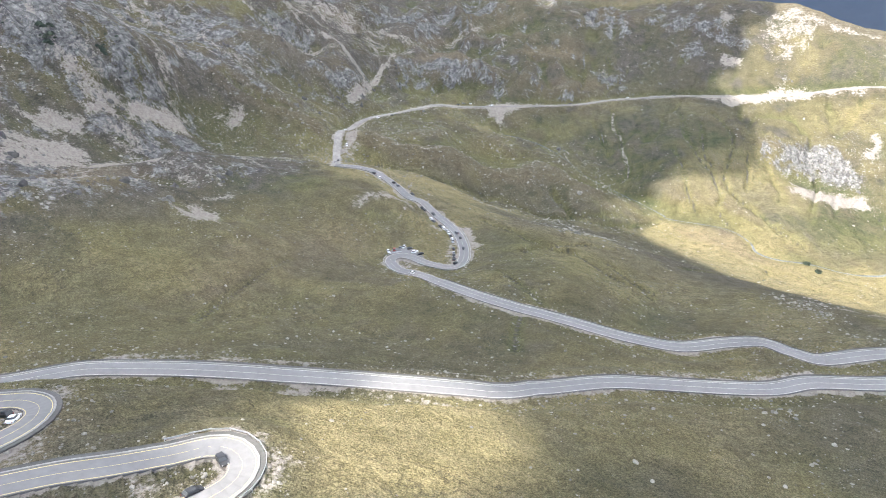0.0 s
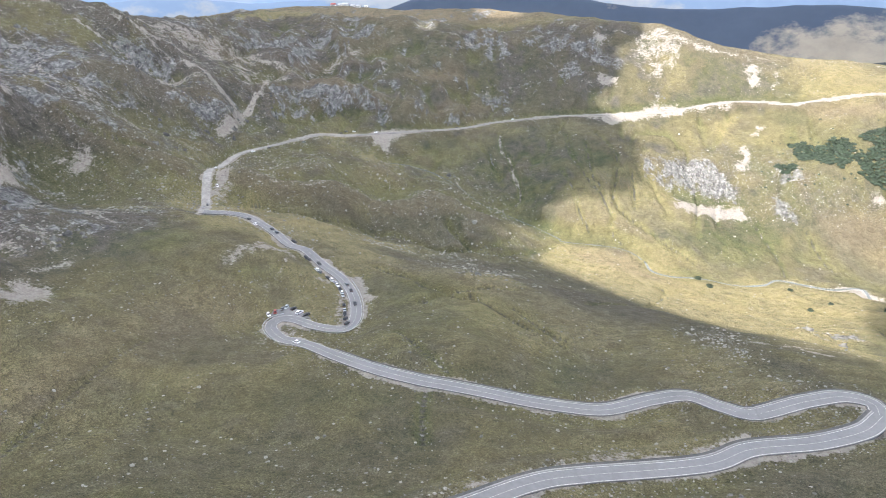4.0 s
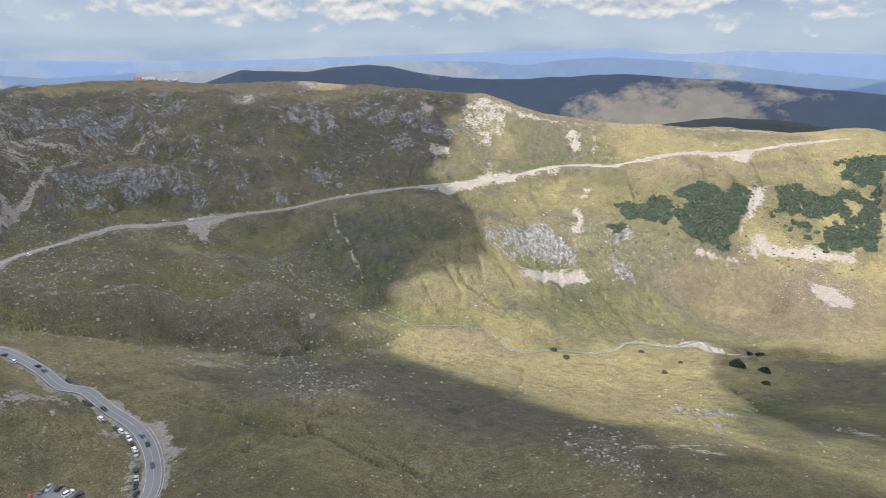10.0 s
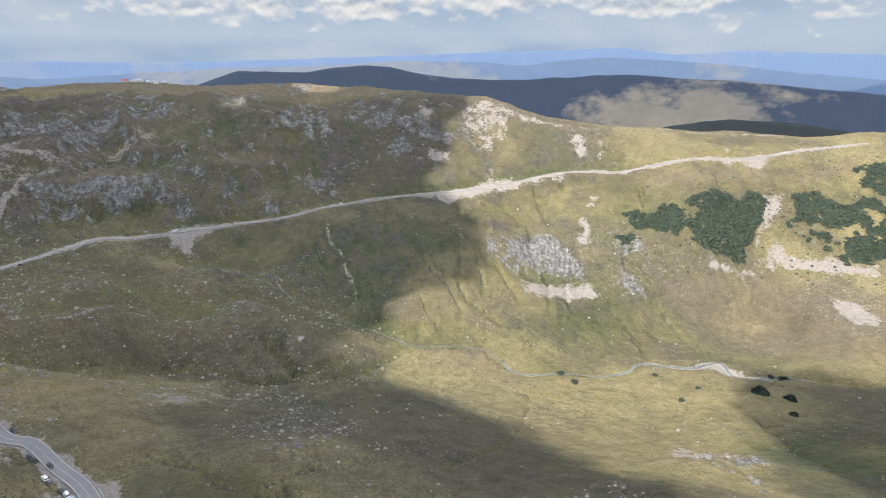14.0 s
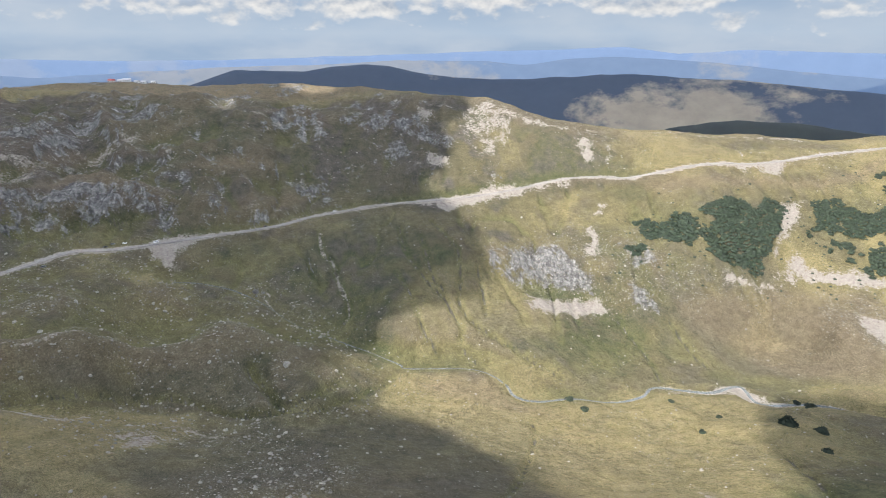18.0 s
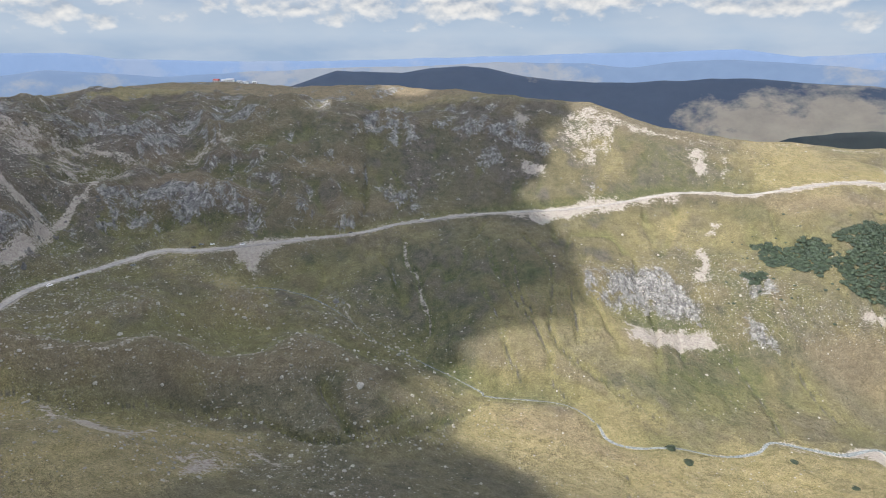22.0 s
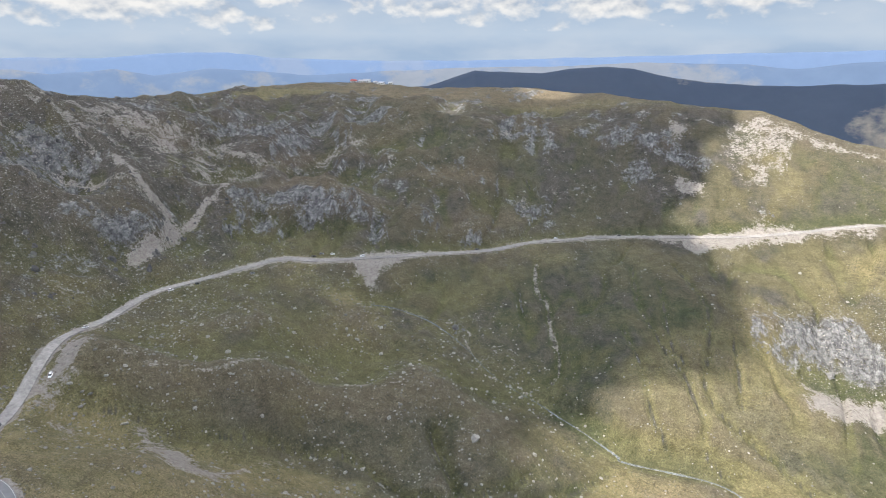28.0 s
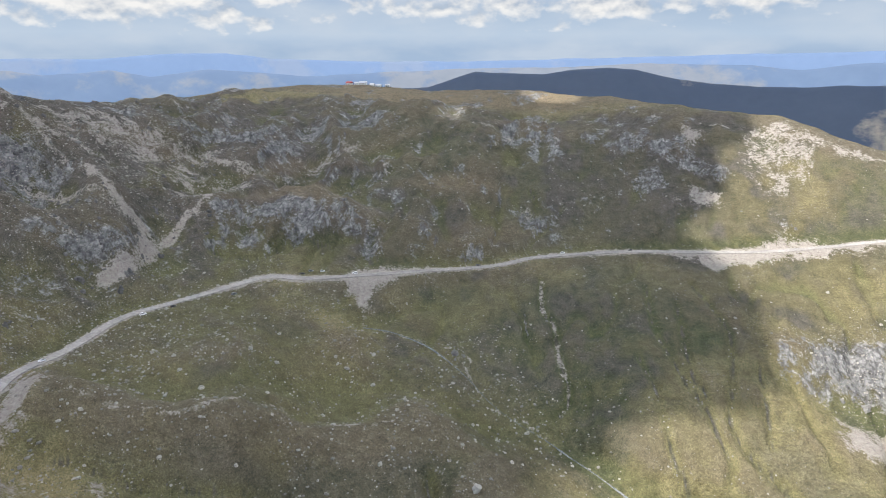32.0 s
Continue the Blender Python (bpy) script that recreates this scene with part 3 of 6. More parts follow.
mark("rock_ring", 0.65, (-444, 1006), (-392, 1023), (-370, 961), (-420, 969))
mark("scree_ring", 0.85, (-42, 958), (-10, 953), (-14, 933), (-33, 937))
mark("rock_ring", 0.7, (-265, 788), (-250, 806), (-251, 793), (-260, 783))
mark("rock_ring", 0.7, (-191, 874), (-178, 890), (-152, 903), (-148, 886), (-172, 869))
mark("scree_ring", 0.5, (0, 1040), (62, 1056), (82, 1034), (70, 1004), (61, 968), (44, 956), (17, 960), (5, 991))
mark("scree_ring", 0.58, (8, 1048), (50, 1076), (61, 1047), (93, 1040), (81, 1021), (50, 1025), (19, 1031))
mark("scree_ring", 0.62, (76, 1035), (95, 1029), (146, 1011), (144, 1001), (92, 1008))
mark("scree_ring", 0.62, (146, 1012), (460, 999), (452, 983), (368, 995), (292, 994), (219, 1001), (144, 1002))
mark("scree_line", 2.4, (24, 1023), (26, 979), (24, 963))
mark("scree_line", 2.4, (42, 1021), (44, 982), (47, 959))
mark("scree_line", 2.4, (70, 1002), (64, 980), (56, 964))
mark("scree_line", 2.2, (-191, 1136), (-126, 1087), (-43, 1048), (19, 1050))
mark("scree_line", 1.5, (15, 923), (30, 938), (58, 943), (77, 933))
mark("scree_ring", 0.8, (35, 910), (44, 929), (51, 913))
mark("rock_ring", 0.6, (25, 924), (44, 937), (58, 922), (32, 915))
mark("stone_ring", 0.7, (-328, 591), (-301, 598), (-289, 583), (-307, 573))
mark("stone_ring", 0.6, (-376, 606), (-350, 621), (-334, 598), (-357, 587))
mark("scree_ring", 0.85, (-320, 455), (-333, 483), (-326, 486), (-322, 473), (-316, 457))
mark("scree_ring", 0.8, (-305, 452), (-303, 463), (-292, 459), (-289, 447))
mark("scree_ring", 0.85, (-272, 468), (-261, 473), (-232, 480), (-234, 461), (-246, 453))
mark("scree_ring", 0.7, (-229, 498), (-219, 517), (-216, 507), (-226, 495))
mark("scree_ring", 0.6, (-185, 455), (-178, 483), (-156, 472), (-164, 446), (-173, 426))
mark("scree_ring", 0.8, (-274, 471), (-260, 480), (-216, 476), (-209, 464), (-232, 453))
mark("rock_ring", 0.5, (-207, 712), (-178, 708), (-173, 694), (-185, 692))
mark("gully_line", 3.2, (-155, 572), (-140, 555), (-123, 538))
mark("gully_line", 2.2, (-173, 535), (-141, 528), (-108, 534), (-86, 562), (-56, 613))
mark("rock_ring", 0.9, (-503, 297), (-497, 316), (-476, 338), (-466, 363), (-452, 346), (-451, 313), (-462, 292), (-481, 276))
mark("rock_ring", 0.8, (-427, 279), (-421, 306), (-412, 329), (-352, 292), (-383, 297), (-401, 286), (-415, 276))
mark("rock_ring", 0.8, (-459, 359), (-460, 381), (-457, 397), (-444, 372), (-445, 349))
mark("scree_ring", 0.95, (-423, 227), (-418, 244), (-400, 245), (-387, 257), (-384, 283), (-343, 283), (-336, 272), (-377, 245), (-379, 215), (-384, 200))
mark("scree_ring", 0.9, (-437, 289), (-432, 324), (-444, 393), (-425, 374), (-421, 328), (-427, 288))
mark("scree_ring", 0.9, (-439, 247), (-435, 266), (-425, 269), (-414, 255), (-428, 248))
mark("scree_ring", 0.8, (-438, 435), (-421, 447), (-417, 433), (-428, 422))
mark("scree_ring", 0.95, (-266, 216), (-278, 242), (-266, 252), (-250, 231), (-255, 213))
mark("scree_ring", 0.8, (-289, 250), (-288, 276), (-281, 268), (-284, 249))
mark("rock_ring", 0.7, (-285, 223), (-290, 237), (-268, 219), (-267, 210))
mark("forest_ring", 1, (-474, 304), (-476, 319), (-473, 336), (-472, 350), (-459, 336), (-462, 315), (-469, 304))
mark("lush_ring", 0.9, (-312, 302), (-285, 340), (-236, 326), (-266, 293), (-288, 285), (-290, 269), (-305, 274))
mark("russet_ring", 0.6, (-364, 188), (-378, 242), (-337, 264), (-298, 206), (-310, 173))
mark("russet_ring", 0.5, (-140, 56), (-126, 66), (-112, 64), (-106, 50), (-117, 46))
mark("scree_ring", 0.9, (-136, 64), (-128, 66), (-119, 59), (-118, 50), (-117, 46), (-124, 56))
mark("lush_ring", 0.55, (-158, 355), (-60, 355), (-58, 279), (-110, 300))
mark("lush_ring", 0.6, (-31, 273), (-24, 309), (2, 292), (-19, 246))
mark("lush_ring", 0.6, (-179, 192), (-174, 210), (-156, 194), (-164, 179))
mark("russet_ring", 0.35, (-228, 186), (-229, 236), (-212, 307), (-177, 292), (-191, 232), (-193, 176), (-196, 158))
mark("scree_line", 1.2, (-72, 251), (-66, 243), (-62, 240))
mark("scree_line", 1.5, (-185, 308), (-191, 312), (-191, 328), (-197, 348))
mark("gully_line", 1.2, (-101, 277), (-83, 257), (-68, 244))
mark("gully_line", 1.2, (-72, 229), (-69, 213), (-63, 195))
mark("gully_line", 1.3, (-104, 323), (-91, 344), (-78, 356), (-58, 366))
mark("gully_line", 1.3, (-54, 335), (-38, 321), (-24, 302))
mark("gully_line", 1.3, (-81, 346), (-55, 324), (-24, 309))
mark("gully_line", 1.2, (-184, 148), (-197, 184), (-205, 232))
mark("russet_ring", 0.55, (206, 741), (310, 768), (396, 748), (436, 697), (367, 593), (312, 639), (256, 699), (219, 717))
mark("russet_ring", 0.7, (197, 900), (284, 901), (432, 902), (554, 939), (467, 886), (352, 884), (240, 869))
mark("lush_ring", 0.7, (-67, 693), (24, 699), (107, 703), (163, 684), (138, 635), (67, 624), (16, 641), (-32, 648))
mark("russet_ring", 0.6, (-41, 607), (20, 628), (28, 597), (74, 574), (36, 578), (-21, 596))
mark("stone_ring", 0.9, (115, 445), (131, 450), (124, 402), (104, 379))
mark("scree_ring", 0.9, (111, 449), (129, 454), (119, 409), (100, 385))
mark("stone_ring", 0.9, (24, 338), (51, 355), (60, 334), (57, 291), (38, 305), (26, 319))
mark("scree_line", 2.2, (36, 306), (48, 319), (65, 321), (102, 324), (121, 317))
mark("stone_ring", 0.8, (47, 305), (55, 303), (56, 290), (47, 291))
mark("scree_ring", 0.7, (191, 381), (204, 376), (186, 350), (177, 355))
mark("stone_ring", 0.8, (-138, 404), (-105, 450), (-48, 442), (-80, 368), (-108, 387))
mark("scree_line", 2, (-207, 447), (-192, 479), (-159, 480))
mark("scree_line", 1.6, (-279, 477), (-251, 493), (-225, 493))
mark("ridge_line", 6, (104, 394), (118, 402), (134, 401))
mark("rock_ring", 0.8, (98, 386), (108, 396), (122, 404), (138, 404), (142, 392), (118, 382))

def graded(points, half, even=6, sag=0.0):
    """A road's centre line with an even grade: rows of x, y, z."""
    line = spline(points, 2.0)
    z = smooth_land(line[:, 0], line[:, 1])
    n = even
    for _ in range(2):
        z = np.convolve(np.pad(z, n, mode='edge'), np.ones(2 * n + 1) / (2 * n + 1), mode='valid')
    return np.column_stack([line[:, :2], z + sag])

ROADS = {
    "road_low": (graded(ROAD_LOW, 3.2), 3.2),
    "road_main": (graded(ROAD_MAIN, 3.2), 3.2),
    "road_far": (graded(ROAD_FAR, 3.3), 3.3),
    "hairpin_upper": (graded(HAIRPIN_A, 3.0, 3), 3.0),
    "hairpin_outer": (graded(HAIRPIN_B, 3.0, 3), 3.0),
}
BROOK = spline(STREAM, 3.0)
_bz = np.minimum.accumulate(smooth_land(BROOK[:, 0], BROOK[:, 1]))
BROOK = np.column_stack([BROOK[:, :2], np.convolve(np.pad(_bz, 8, mode='edge'), np.ones(17) / 17, mode='valid') - 1.5])

def heights(x, y):
    """The ground's height, with roads and stream cut in."""
    z = smooth_land(x, y)
    far = step(500, 1000, np.hypot(x + 20, y - 160))
    flank = step(540, 640, y) * step(-430, -500, x)
    rough = step(-330, -520, x) * step(950, 800, y) * (1 - 0.8 * flank)
    z = z + (fbm(x, y, 95, 4, 11) - 0.5) * (8 + 2 * far + 6 * rough) * (1 - 0.7 * flank) + (fbm(x, y, 20, 3, 23) - 0.5) * (2.6 + 2.6 * step(-80, 0, x) * step(450, 520, y) * step(800, 680, y) + 1.5 * far + 3.5 * rough)
    u, v = 0.45 * x + 0.89 * y, 0.89 * x - 0.45 * y
    rib = 1 - np.abs(2 * fbm(u, v * 0.22, 62, 4, 35, 0.55) - 1)
    z = z + rough * (rib - 0.6) * 17
    face = step(860, 930, y) * step(1120, 1060, y) * step(80, -60, x)
    rib2 = 1 - np.abs(2 * fbm(x, y * 0.3, 48, 4, 36, 0.55) - 1)
    z = z + face * (rib2 - 0.6) * 13
    # spurs and hummocks with sharp crests in the cirque and on the hill before it
    cirque = step(-120, -230, x) * step(770, 830, y) * step(1120, 1050, y)
    spur = 1 - np.abs(2 * fbm(x + 0.5 * y, 0.55 * y - 0.2 * x, 85, 4, 141, 0.5) - 1)
    z = z + cirque * (spur - 0.62) * 34
    hill = step(-20, -110, x) * step(420, 500, y) * step(720, 640, y)
    knob = 1 - np.abs(2 * fbm(x, y, 60, 4, 151, 0.5) - 1)
    z = z + (0.35 + 0.65 * hill) * step(330, 430, y) * step(860, 700, y) * (knob - 0.62) * 9
    near = step(700, 500, y) * step(-420, -300, x)
    z = z - near * step(0.12, 0.0, np.abs(fbm(x, y, 70, 3, 44) - 0.5)) * 0.9
    gully = np.abs(fbm(x * 1.0, y * 0.35, 46, 3, 41) - 0.5) * 2
    slope = step(640, 720, y) * step(960, 880, y)
    z = z - slope * step(0.16, 0.0, gully) * 4.5
    for size, places in MARKS.get("ridge_line", []):
        d, _ = near_line(x, y, spline(places, 3), 45)
        z = z + size * step(size * 5, 0.0, d + 5 * (fbm(x, y, 22, 2, 15) - 0.5))
    for size, places in MARKS.get("gully_line", []):
        d, _ = near_line(x, y, spline(places, 3), 30)
        z = z - 1.5 * size * step(size * 2.6, 0.3, d + 3 * (fbm(x, y, 12, 2, 19) - 0.5))
    # bare rock: buttresses and clefts that run down the slope
    craggy, flute = np.zeros(x.shape), np.zeros(x.shape)
    for size, ring in MARKS["rock_ring"]:
        deep = size * step(-5, 6, depth_in(x, y, ring, 8.0))
        k = np.nonzero(deep > craggy)[0]
        if len(k) == 0:
            continue
        cx, cy = ring.mean(0)
        h = smooth_land([cx + 12, cx - 12, cx, cx], [cy, cy, cy + 12, cy - 12])
        fall = math.atan2(h[2] - h[3], h[0] - h[1])
        c, sn = math.cos(fall), math.sin(fall)
        craggy[k] = deep[k]
        flute[k] = 1 - np.abs(2 * fbm(0.17 * (c * x[k] + sn * y[k]), c * y[k] - sn * x[k], 13, 4, 59, 0.6) - 1)
    z = z + craggy * ((flute - 0.55) * (11 - 6 * step(-20, 20, x)) + np.abs(fbm(x, y, 17, 4, 59, 0.6) - 0.5) * 10 - 0.5)
    out = step(1250, 1750, np.hypot(x + 20, y - 160))
    z = z * (1 - out) + (-60 + 40 * fbm(x, y, 700, 3, 77)) * out
    d, k = near_line(x, y, BROOK, 30)
    w = 1 - step(2, 22, d)
    z = z * (1 - w) + np.minimum(z, BROOK[k, 2] - 0.3 + 0.16 * np.minimum(d, 40)) * w
    for line, half in ROADS.values():
        d, k = near_line(x, y, line, 45)
        w = 1 - step(half + 2.5, half + 16, d)
        z = z * (1 - w) + (line[k, 2] - 0.45) * w
    return z

# ---- clouds overhead, with the gaps that let the sun through ----
GAPS = []

def gap(*places):
    GAPS.append(np.array(places, float))

gap((4, 1003), (8, 964), (-22, 923), (-28, 905), (0, 868), (14, 846), (30, 810), (40, 770), (38, 745), (18, 705), (-8, 690), (-36, 672), (-58, 660), (-78, 636), (-92, 606), (-90, 580),
    (-70, 580), (-48, 577), (-22, 554), (8, 528), (32, 512), (52, 486), (60, 436), (66, 392), (84, 392), (100, 366), (98, 332), (114, 314), (146, 292), (178, 298), (164, 340), (160, 378),
    (176, 460), (188, 519), (206, 572), (250, 626), (304, 630), (344, 566), (440, 640), (500, 720), (488, 790), (498, 850), (560, 880), (900, 900), (1000, 1300), (60, 1300), (40, 1090))
gap((-258, 1158), (-230, 1172), (-194, 1174), (-188, 1136), (-226, 1138))
gap((-331, 1036), (-317, 1066), (-300, 1038), (-310, 1022), (-323, 1012))
gap((-70, 52), (-82, 80), (-90, 98), (-92, 122), (-72, 138), (-54, 140), (-36, 114), (-33, 88), (-34, 62))
gap((-1100, 1120), (-700, 1187), (-560, 1198), (-560, 1290), (-1100, 1290))
CLOUD_BASE = 1500.0

def build_clouds():
    m = bpy.data.materials.new("cloud_vapour")
    m.use_nodes = True
    n, l = m.node_tree.nodes, m.node_tree.links
    n.remove(n["Principled BSDF"])
    through_light, shade, both = n.new("ShaderNodeBsdfTranslucent"), n.new("ShaderNodeBsdfDiffuse"), n.new("ShaderNodeMixShader")
    for s in (through_light, shade):
        s.inputs[0].default_value = (0.95, 0.95, 0.95, 1)
    both.inputs[0].default_value = 0.06
    l.new(through_light.outputs[0], both.inputs[1])
    l.new(shade.outputs[0], both.inputs[2])
    l.new(both.outputs[0], n["Material Output"].inputs["Surface"])
    cell = 16.0
    shift = np.array(TO_SUN)[:2] / TO_SUN[2]
    xs, ys = np.arange(-2300, 1900, cell), np.arange(-1700, 2300, cell)
    gx, gy = np.meshgrid(xs, ys)
    # the places on the ground whose sunlight crosses each cell of the cloud base
    px, py = gx.ravel(), gy.ravel()
    for _ in range(4):
        h = smooth_land(np.clip(px, -900, 800), np.clip(py, -300, 1300))
        px, py = gx.ravel() - shift[0] * (CLOUD_BASE + 12 - h), gy.ravel() - shift[1] * (CLOUD_BASE + 12 - h)
    wx, wy = px + 24 * (fbm(px, py, 45, 4, 5) - 0.5), py + 24 * (fbm(px, py, 45, 4, 9) - 0.5)
    clear = np.zeros(px.shape, bool)
    for ring in GAPS:
        clear |= depth_in(wx, wy, ring) > 0
    full = ~clear.reshape(gx.shape)
    thick = full.astype(float)
    for _ in range(9):
        thick = (thick + np.roll(thick, 1, 0) + np.roll(thick, -1, 0) + np.roll(thick, 1, 1) + np.roll(thick, -1, 1)) / 5
    lump = (4 + 9 * fbm(gx, gy, 260, 5, 3)) * np.clip(thick * 2 - 0.7, 0.05, 1)
    low = CLOUD_BASE + 14 * fbm(gx, gy, 90, 3, 8)
    ny, nx = gx.shape
    verts = np.vstack([np.column_stack([gx.ravel(), gy.ravel(), low.ravel()]), np.column_stack([gx.ravel(), gy.ravel(), (low + lump).ravel()])])
    faces = []
    for j in range(ny - 1):
        for i in range(nx - 1):
            if full[j, i] and full[j, i + 1] and full[j + 1, i] and full[j + 1, i + 1]:
                a, b, c, d = j * nx + i, j * nx + i + 1, (j + 1) * nx + i + 1, (j + 1) * nx + i
                k = nx * ny
                faces.append((d, c, b, a))
                faces.append((a + k, b + k, c + k, d + k))
    return tagged(mesh_object("cloud_deck", verts, faces, m, True), "broken white cumulus clouds drifting above the valley", "cloud", kind="structure")

# ---- materials ----
def material(name):
    m = bpy.data.materials.new(name)
    m.use_nodes = True
    n, l = m.node_tree.nodes, m.node_tree.links
    return m, n, l, n["Principled BSDF"]

def noise_node(n, l, scale, detail=5, rough=0.6, coord=None):
    t = n.new("ShaderNodeTexNoise")
    t.inputs["Scale"].default_value, t.inputs["Detail"].default_value, t.inputs["Roughness"].default_value = scale, detail, rough
    if coord:
        l.new(coord, t.inputs["Vector"])
    return t.outputs["Fac"]

def ramp(n, l, fac, *stops):
    r = n.new("ShaderNodeValToRGB")
    while len(r.color_ramp.elements) < len(stops):
        r.color_ramp.elements.new(0.5)
    for e, (at, col) in zip(r.color_ramp.elements, stops):
        e.position, e.color = at, (*col, 1) if len(col) == 3 else col
    l.new(fac, r.inputs["Fac"])
    return r.outputs["Color"]

def mix(n, l, fac, a, b, kind='MIX'):
    m = n.new("ShaderNodeMix")
    m.data_type, m.blend_type = 'RGBA', kind
    for v, i in ((fac, 0), (a, 6), (b, 7)):
        if isinstance(v, (int, float)):
            m.inputs[i].default_value = v
        elif isinstance(v, tuple):
            m.inputs[i].default_value = (*v, 1)
        else:
            l.new(v, m.inputs[i])
    return m.outputs[2]

def maths(n, l, op, a, b):
    m = n.new("ShaderNodeMath")
    m.operation, m.use_clamp = op, False
    for v, i in ((a, 0), (b, 1)):
        if isinstance(v, (int, float)):
            m.inputs[i].default_value = v
        else:
            l.new(v, m.inputs[i])
    return m.outputs[0]

def bump(n, l, bsdf, height, strength, distance):
    b = n.new("ShaderNodeBump")
    b.inputs["Strength"].default_value, b.inputs["Distance"].default_value = strength, distance
    l.new(height, b.inputs["Height"])
    l.new(b.outputs[0], bsdf.inputs["Normal"])

def ground_material():
    m, n, l, bsdf = material("mountain_ground")
    geo = n.new("ShaderNodeNewGeometry").outputs["Position"]
    att = n.new("ShaderNodeAttribute")
    att.attribute_name = "cover"
    sep = n.new("ShaderNodeSeparateColor")
    l.new(att.outputs["Color"], sep.inputs[0])
    rock, scree, lush = sep.outputs[:3]
    att2 = n.new("ShaderNodeAttribute")
    att2.attribute_name = "tone"
    sep2 = n.new("ShaderNodeSeparateColor")
    l.new(att2.outputs["Color"], sep2.inputs[0])
    heath, pebble, russet = sep2.outputs[:3]
    dry = att.outputs["Alpha"]
    big, mid, fine = noise_node(n, l, 0.02, 6, 0.6, geo), noise_node(n, l, 0.13, 6, 0.65, geo), noise_node(n, l, 0.8, 5, 0.75, geo)
    tuft = noise_node(n, l, 0.33, 4, 0.65, geo)
    grass = ramp(n, l, mid, (0.3, (0.082, 0.078, 0.046)), (0.52, (0.106, 0.098, 0.059)), (0.72, (0.128, 0.115, 0.074)))
    grass = mix(n, l, maths(n, l, 'MULTIPLY', lush, 0.85), grass, ramp(n, l, mid, (0.35, (0.054, 0.072, 0.030)), (0.65, (0.100, 0.116, 0.048))))
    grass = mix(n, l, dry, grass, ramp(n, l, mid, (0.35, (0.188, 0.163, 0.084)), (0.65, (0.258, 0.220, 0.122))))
    # heath, greyed so that it also carries the distance haze
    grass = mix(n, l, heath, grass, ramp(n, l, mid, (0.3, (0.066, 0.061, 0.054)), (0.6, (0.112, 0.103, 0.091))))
    grass = mix(n, l, russet, grass, ramp(n, l, mid, (0.3, (0.138, 0.112, 0.080)), (0.65, (0.200, 0.161, 0.113))))
    grass = mix(n, l, 0.5, grass, ramp(n, l, fine, (0.34, (0.35, 0.36, 0.34)), (0.66, (1.55, 1.53, 1.5))), 'MULTIPLY')
    grass = mix(n, l, 0.22, grass, ramp(n, l, tuft, (0.3, (0.62, 0.66, 0.6)), (0.7, (1.4, 1.34, 1.3))), 'MULTIPLY')
    grass = mix(n, l, 0.35, grass, ramp(n, l, big, (0.3, (0.7, 0.72, 0.66)), (0.7, (1.3, 1.24, 1.16))), 'MULTIPLY')
    grit = noise_node(n, l, 2.4, 3, 0.7, geo)
    # sheep tracks along the contours
    lift = n.new("ShaderNodeSeparateXYZ")
    l.new(geo, lift.inputs[0])
    wave = maths(n, l, 'SINE', maths(n, l, 'ADD', maths(n, l, 'MULTIPLY', lift.outputs[2], 3.4), maths(n, l, 'MULTIPLY', mid, 26.0)), 0.0)
    trod = maths(n, l, 'MULTIPLY', ramp(n, l, wave, (0.80, (0, 0, 0)), (0.98, (1, 1, 1))), ramp(n, l, big, (0.48, (0, 0, 0)), (0.6, (0.6, 0.6, 0.6))))
    grass = mix(n, l, trod, grass, (0.058, 0.055, 0.036))
    grass = mix(n, l, 0.75, grass, ramp(n, l, grit, (0.36, (0.35, 0.36, 0.35)), (0.64, (1.6, 1.58, 1.55))), 'MULTIPLY')
    stone = ramp(n, l, mid, (0.3, (0.090, 0.089, 0.088)), (0.5, (0.165, 0.162, 0.158)), (0.7, (0.29, 0.283, 0.272)))
    stone = mix(n, l, 0.45, stone, ramp(n, l, tuft, (0.35, (0.4, 0.4, 0.4)), (0.65, (1.5, 1.5, 1.5))), 'MULTIPLY')
    stone = mix(n, l, 0.5, stone, ramp(n, l, fine, (0.3, (0.45, 0.45, 0.45)), (0.7, (1.5, 1.5, 1.5))), 'MULTIPLY')
    squash = n.new("ShaderNodeMapping")
    squash.inputs["Scale"].default_value = (1, 1, 0.45)
    l.new(geo, squash.inputs["Vector"])
    crack = n.new("ShaderNodeTexVoronoi")
    crack.feature = 'DISTANCE_TO_EDGE'
    crack.inputs["Scale"].default_value = 0.15
    l.new(squash.outputs[0], crack.inputs["Vector"])
    tall = n.new("ShaderNodeMapping")
    tall.inputs["Rotation"].default_value = (0, 0, 0.5)
    tall.inputs["Scale"].default_value = (0.42, 0.16, 0.07)
    l.new(geo, tall.inputs["Vector"])
    fissure = noise_node(n, l, 1.0, 5, 0.7, tall.outputs[0])
    stone = mix(n, l, 0.75, stone, ramp(n, l, fissure, (0.38, (0.42, 0.42, 0.43)), (0.48, (0.95, 0.95, 0.95)), (0.66, (1.45, 1.44, 1.4))), 'MULTIPLY')
    stone = mix(n, l, 0.4, stone, ramp(n, l, crack.outputs["Distance"], (0.0, (0.25, 0.25, 0.25)), (0.12, (1.1, 1.1, 1.1))), 'MULTIPLY')
    gravel = ramp(n, l, maths(n, l, 'ADD', maths(n, l, 'MULTIPLY', fine, 0.6), maths(n, l, 'MULTIPLY', tuft, 0.4)), (0.25, (0.13, 0.113, 0.097)), (0.5, (0.285, 0.255, 0.223)), (0.78, (0.45, 0.41, 0.368)))
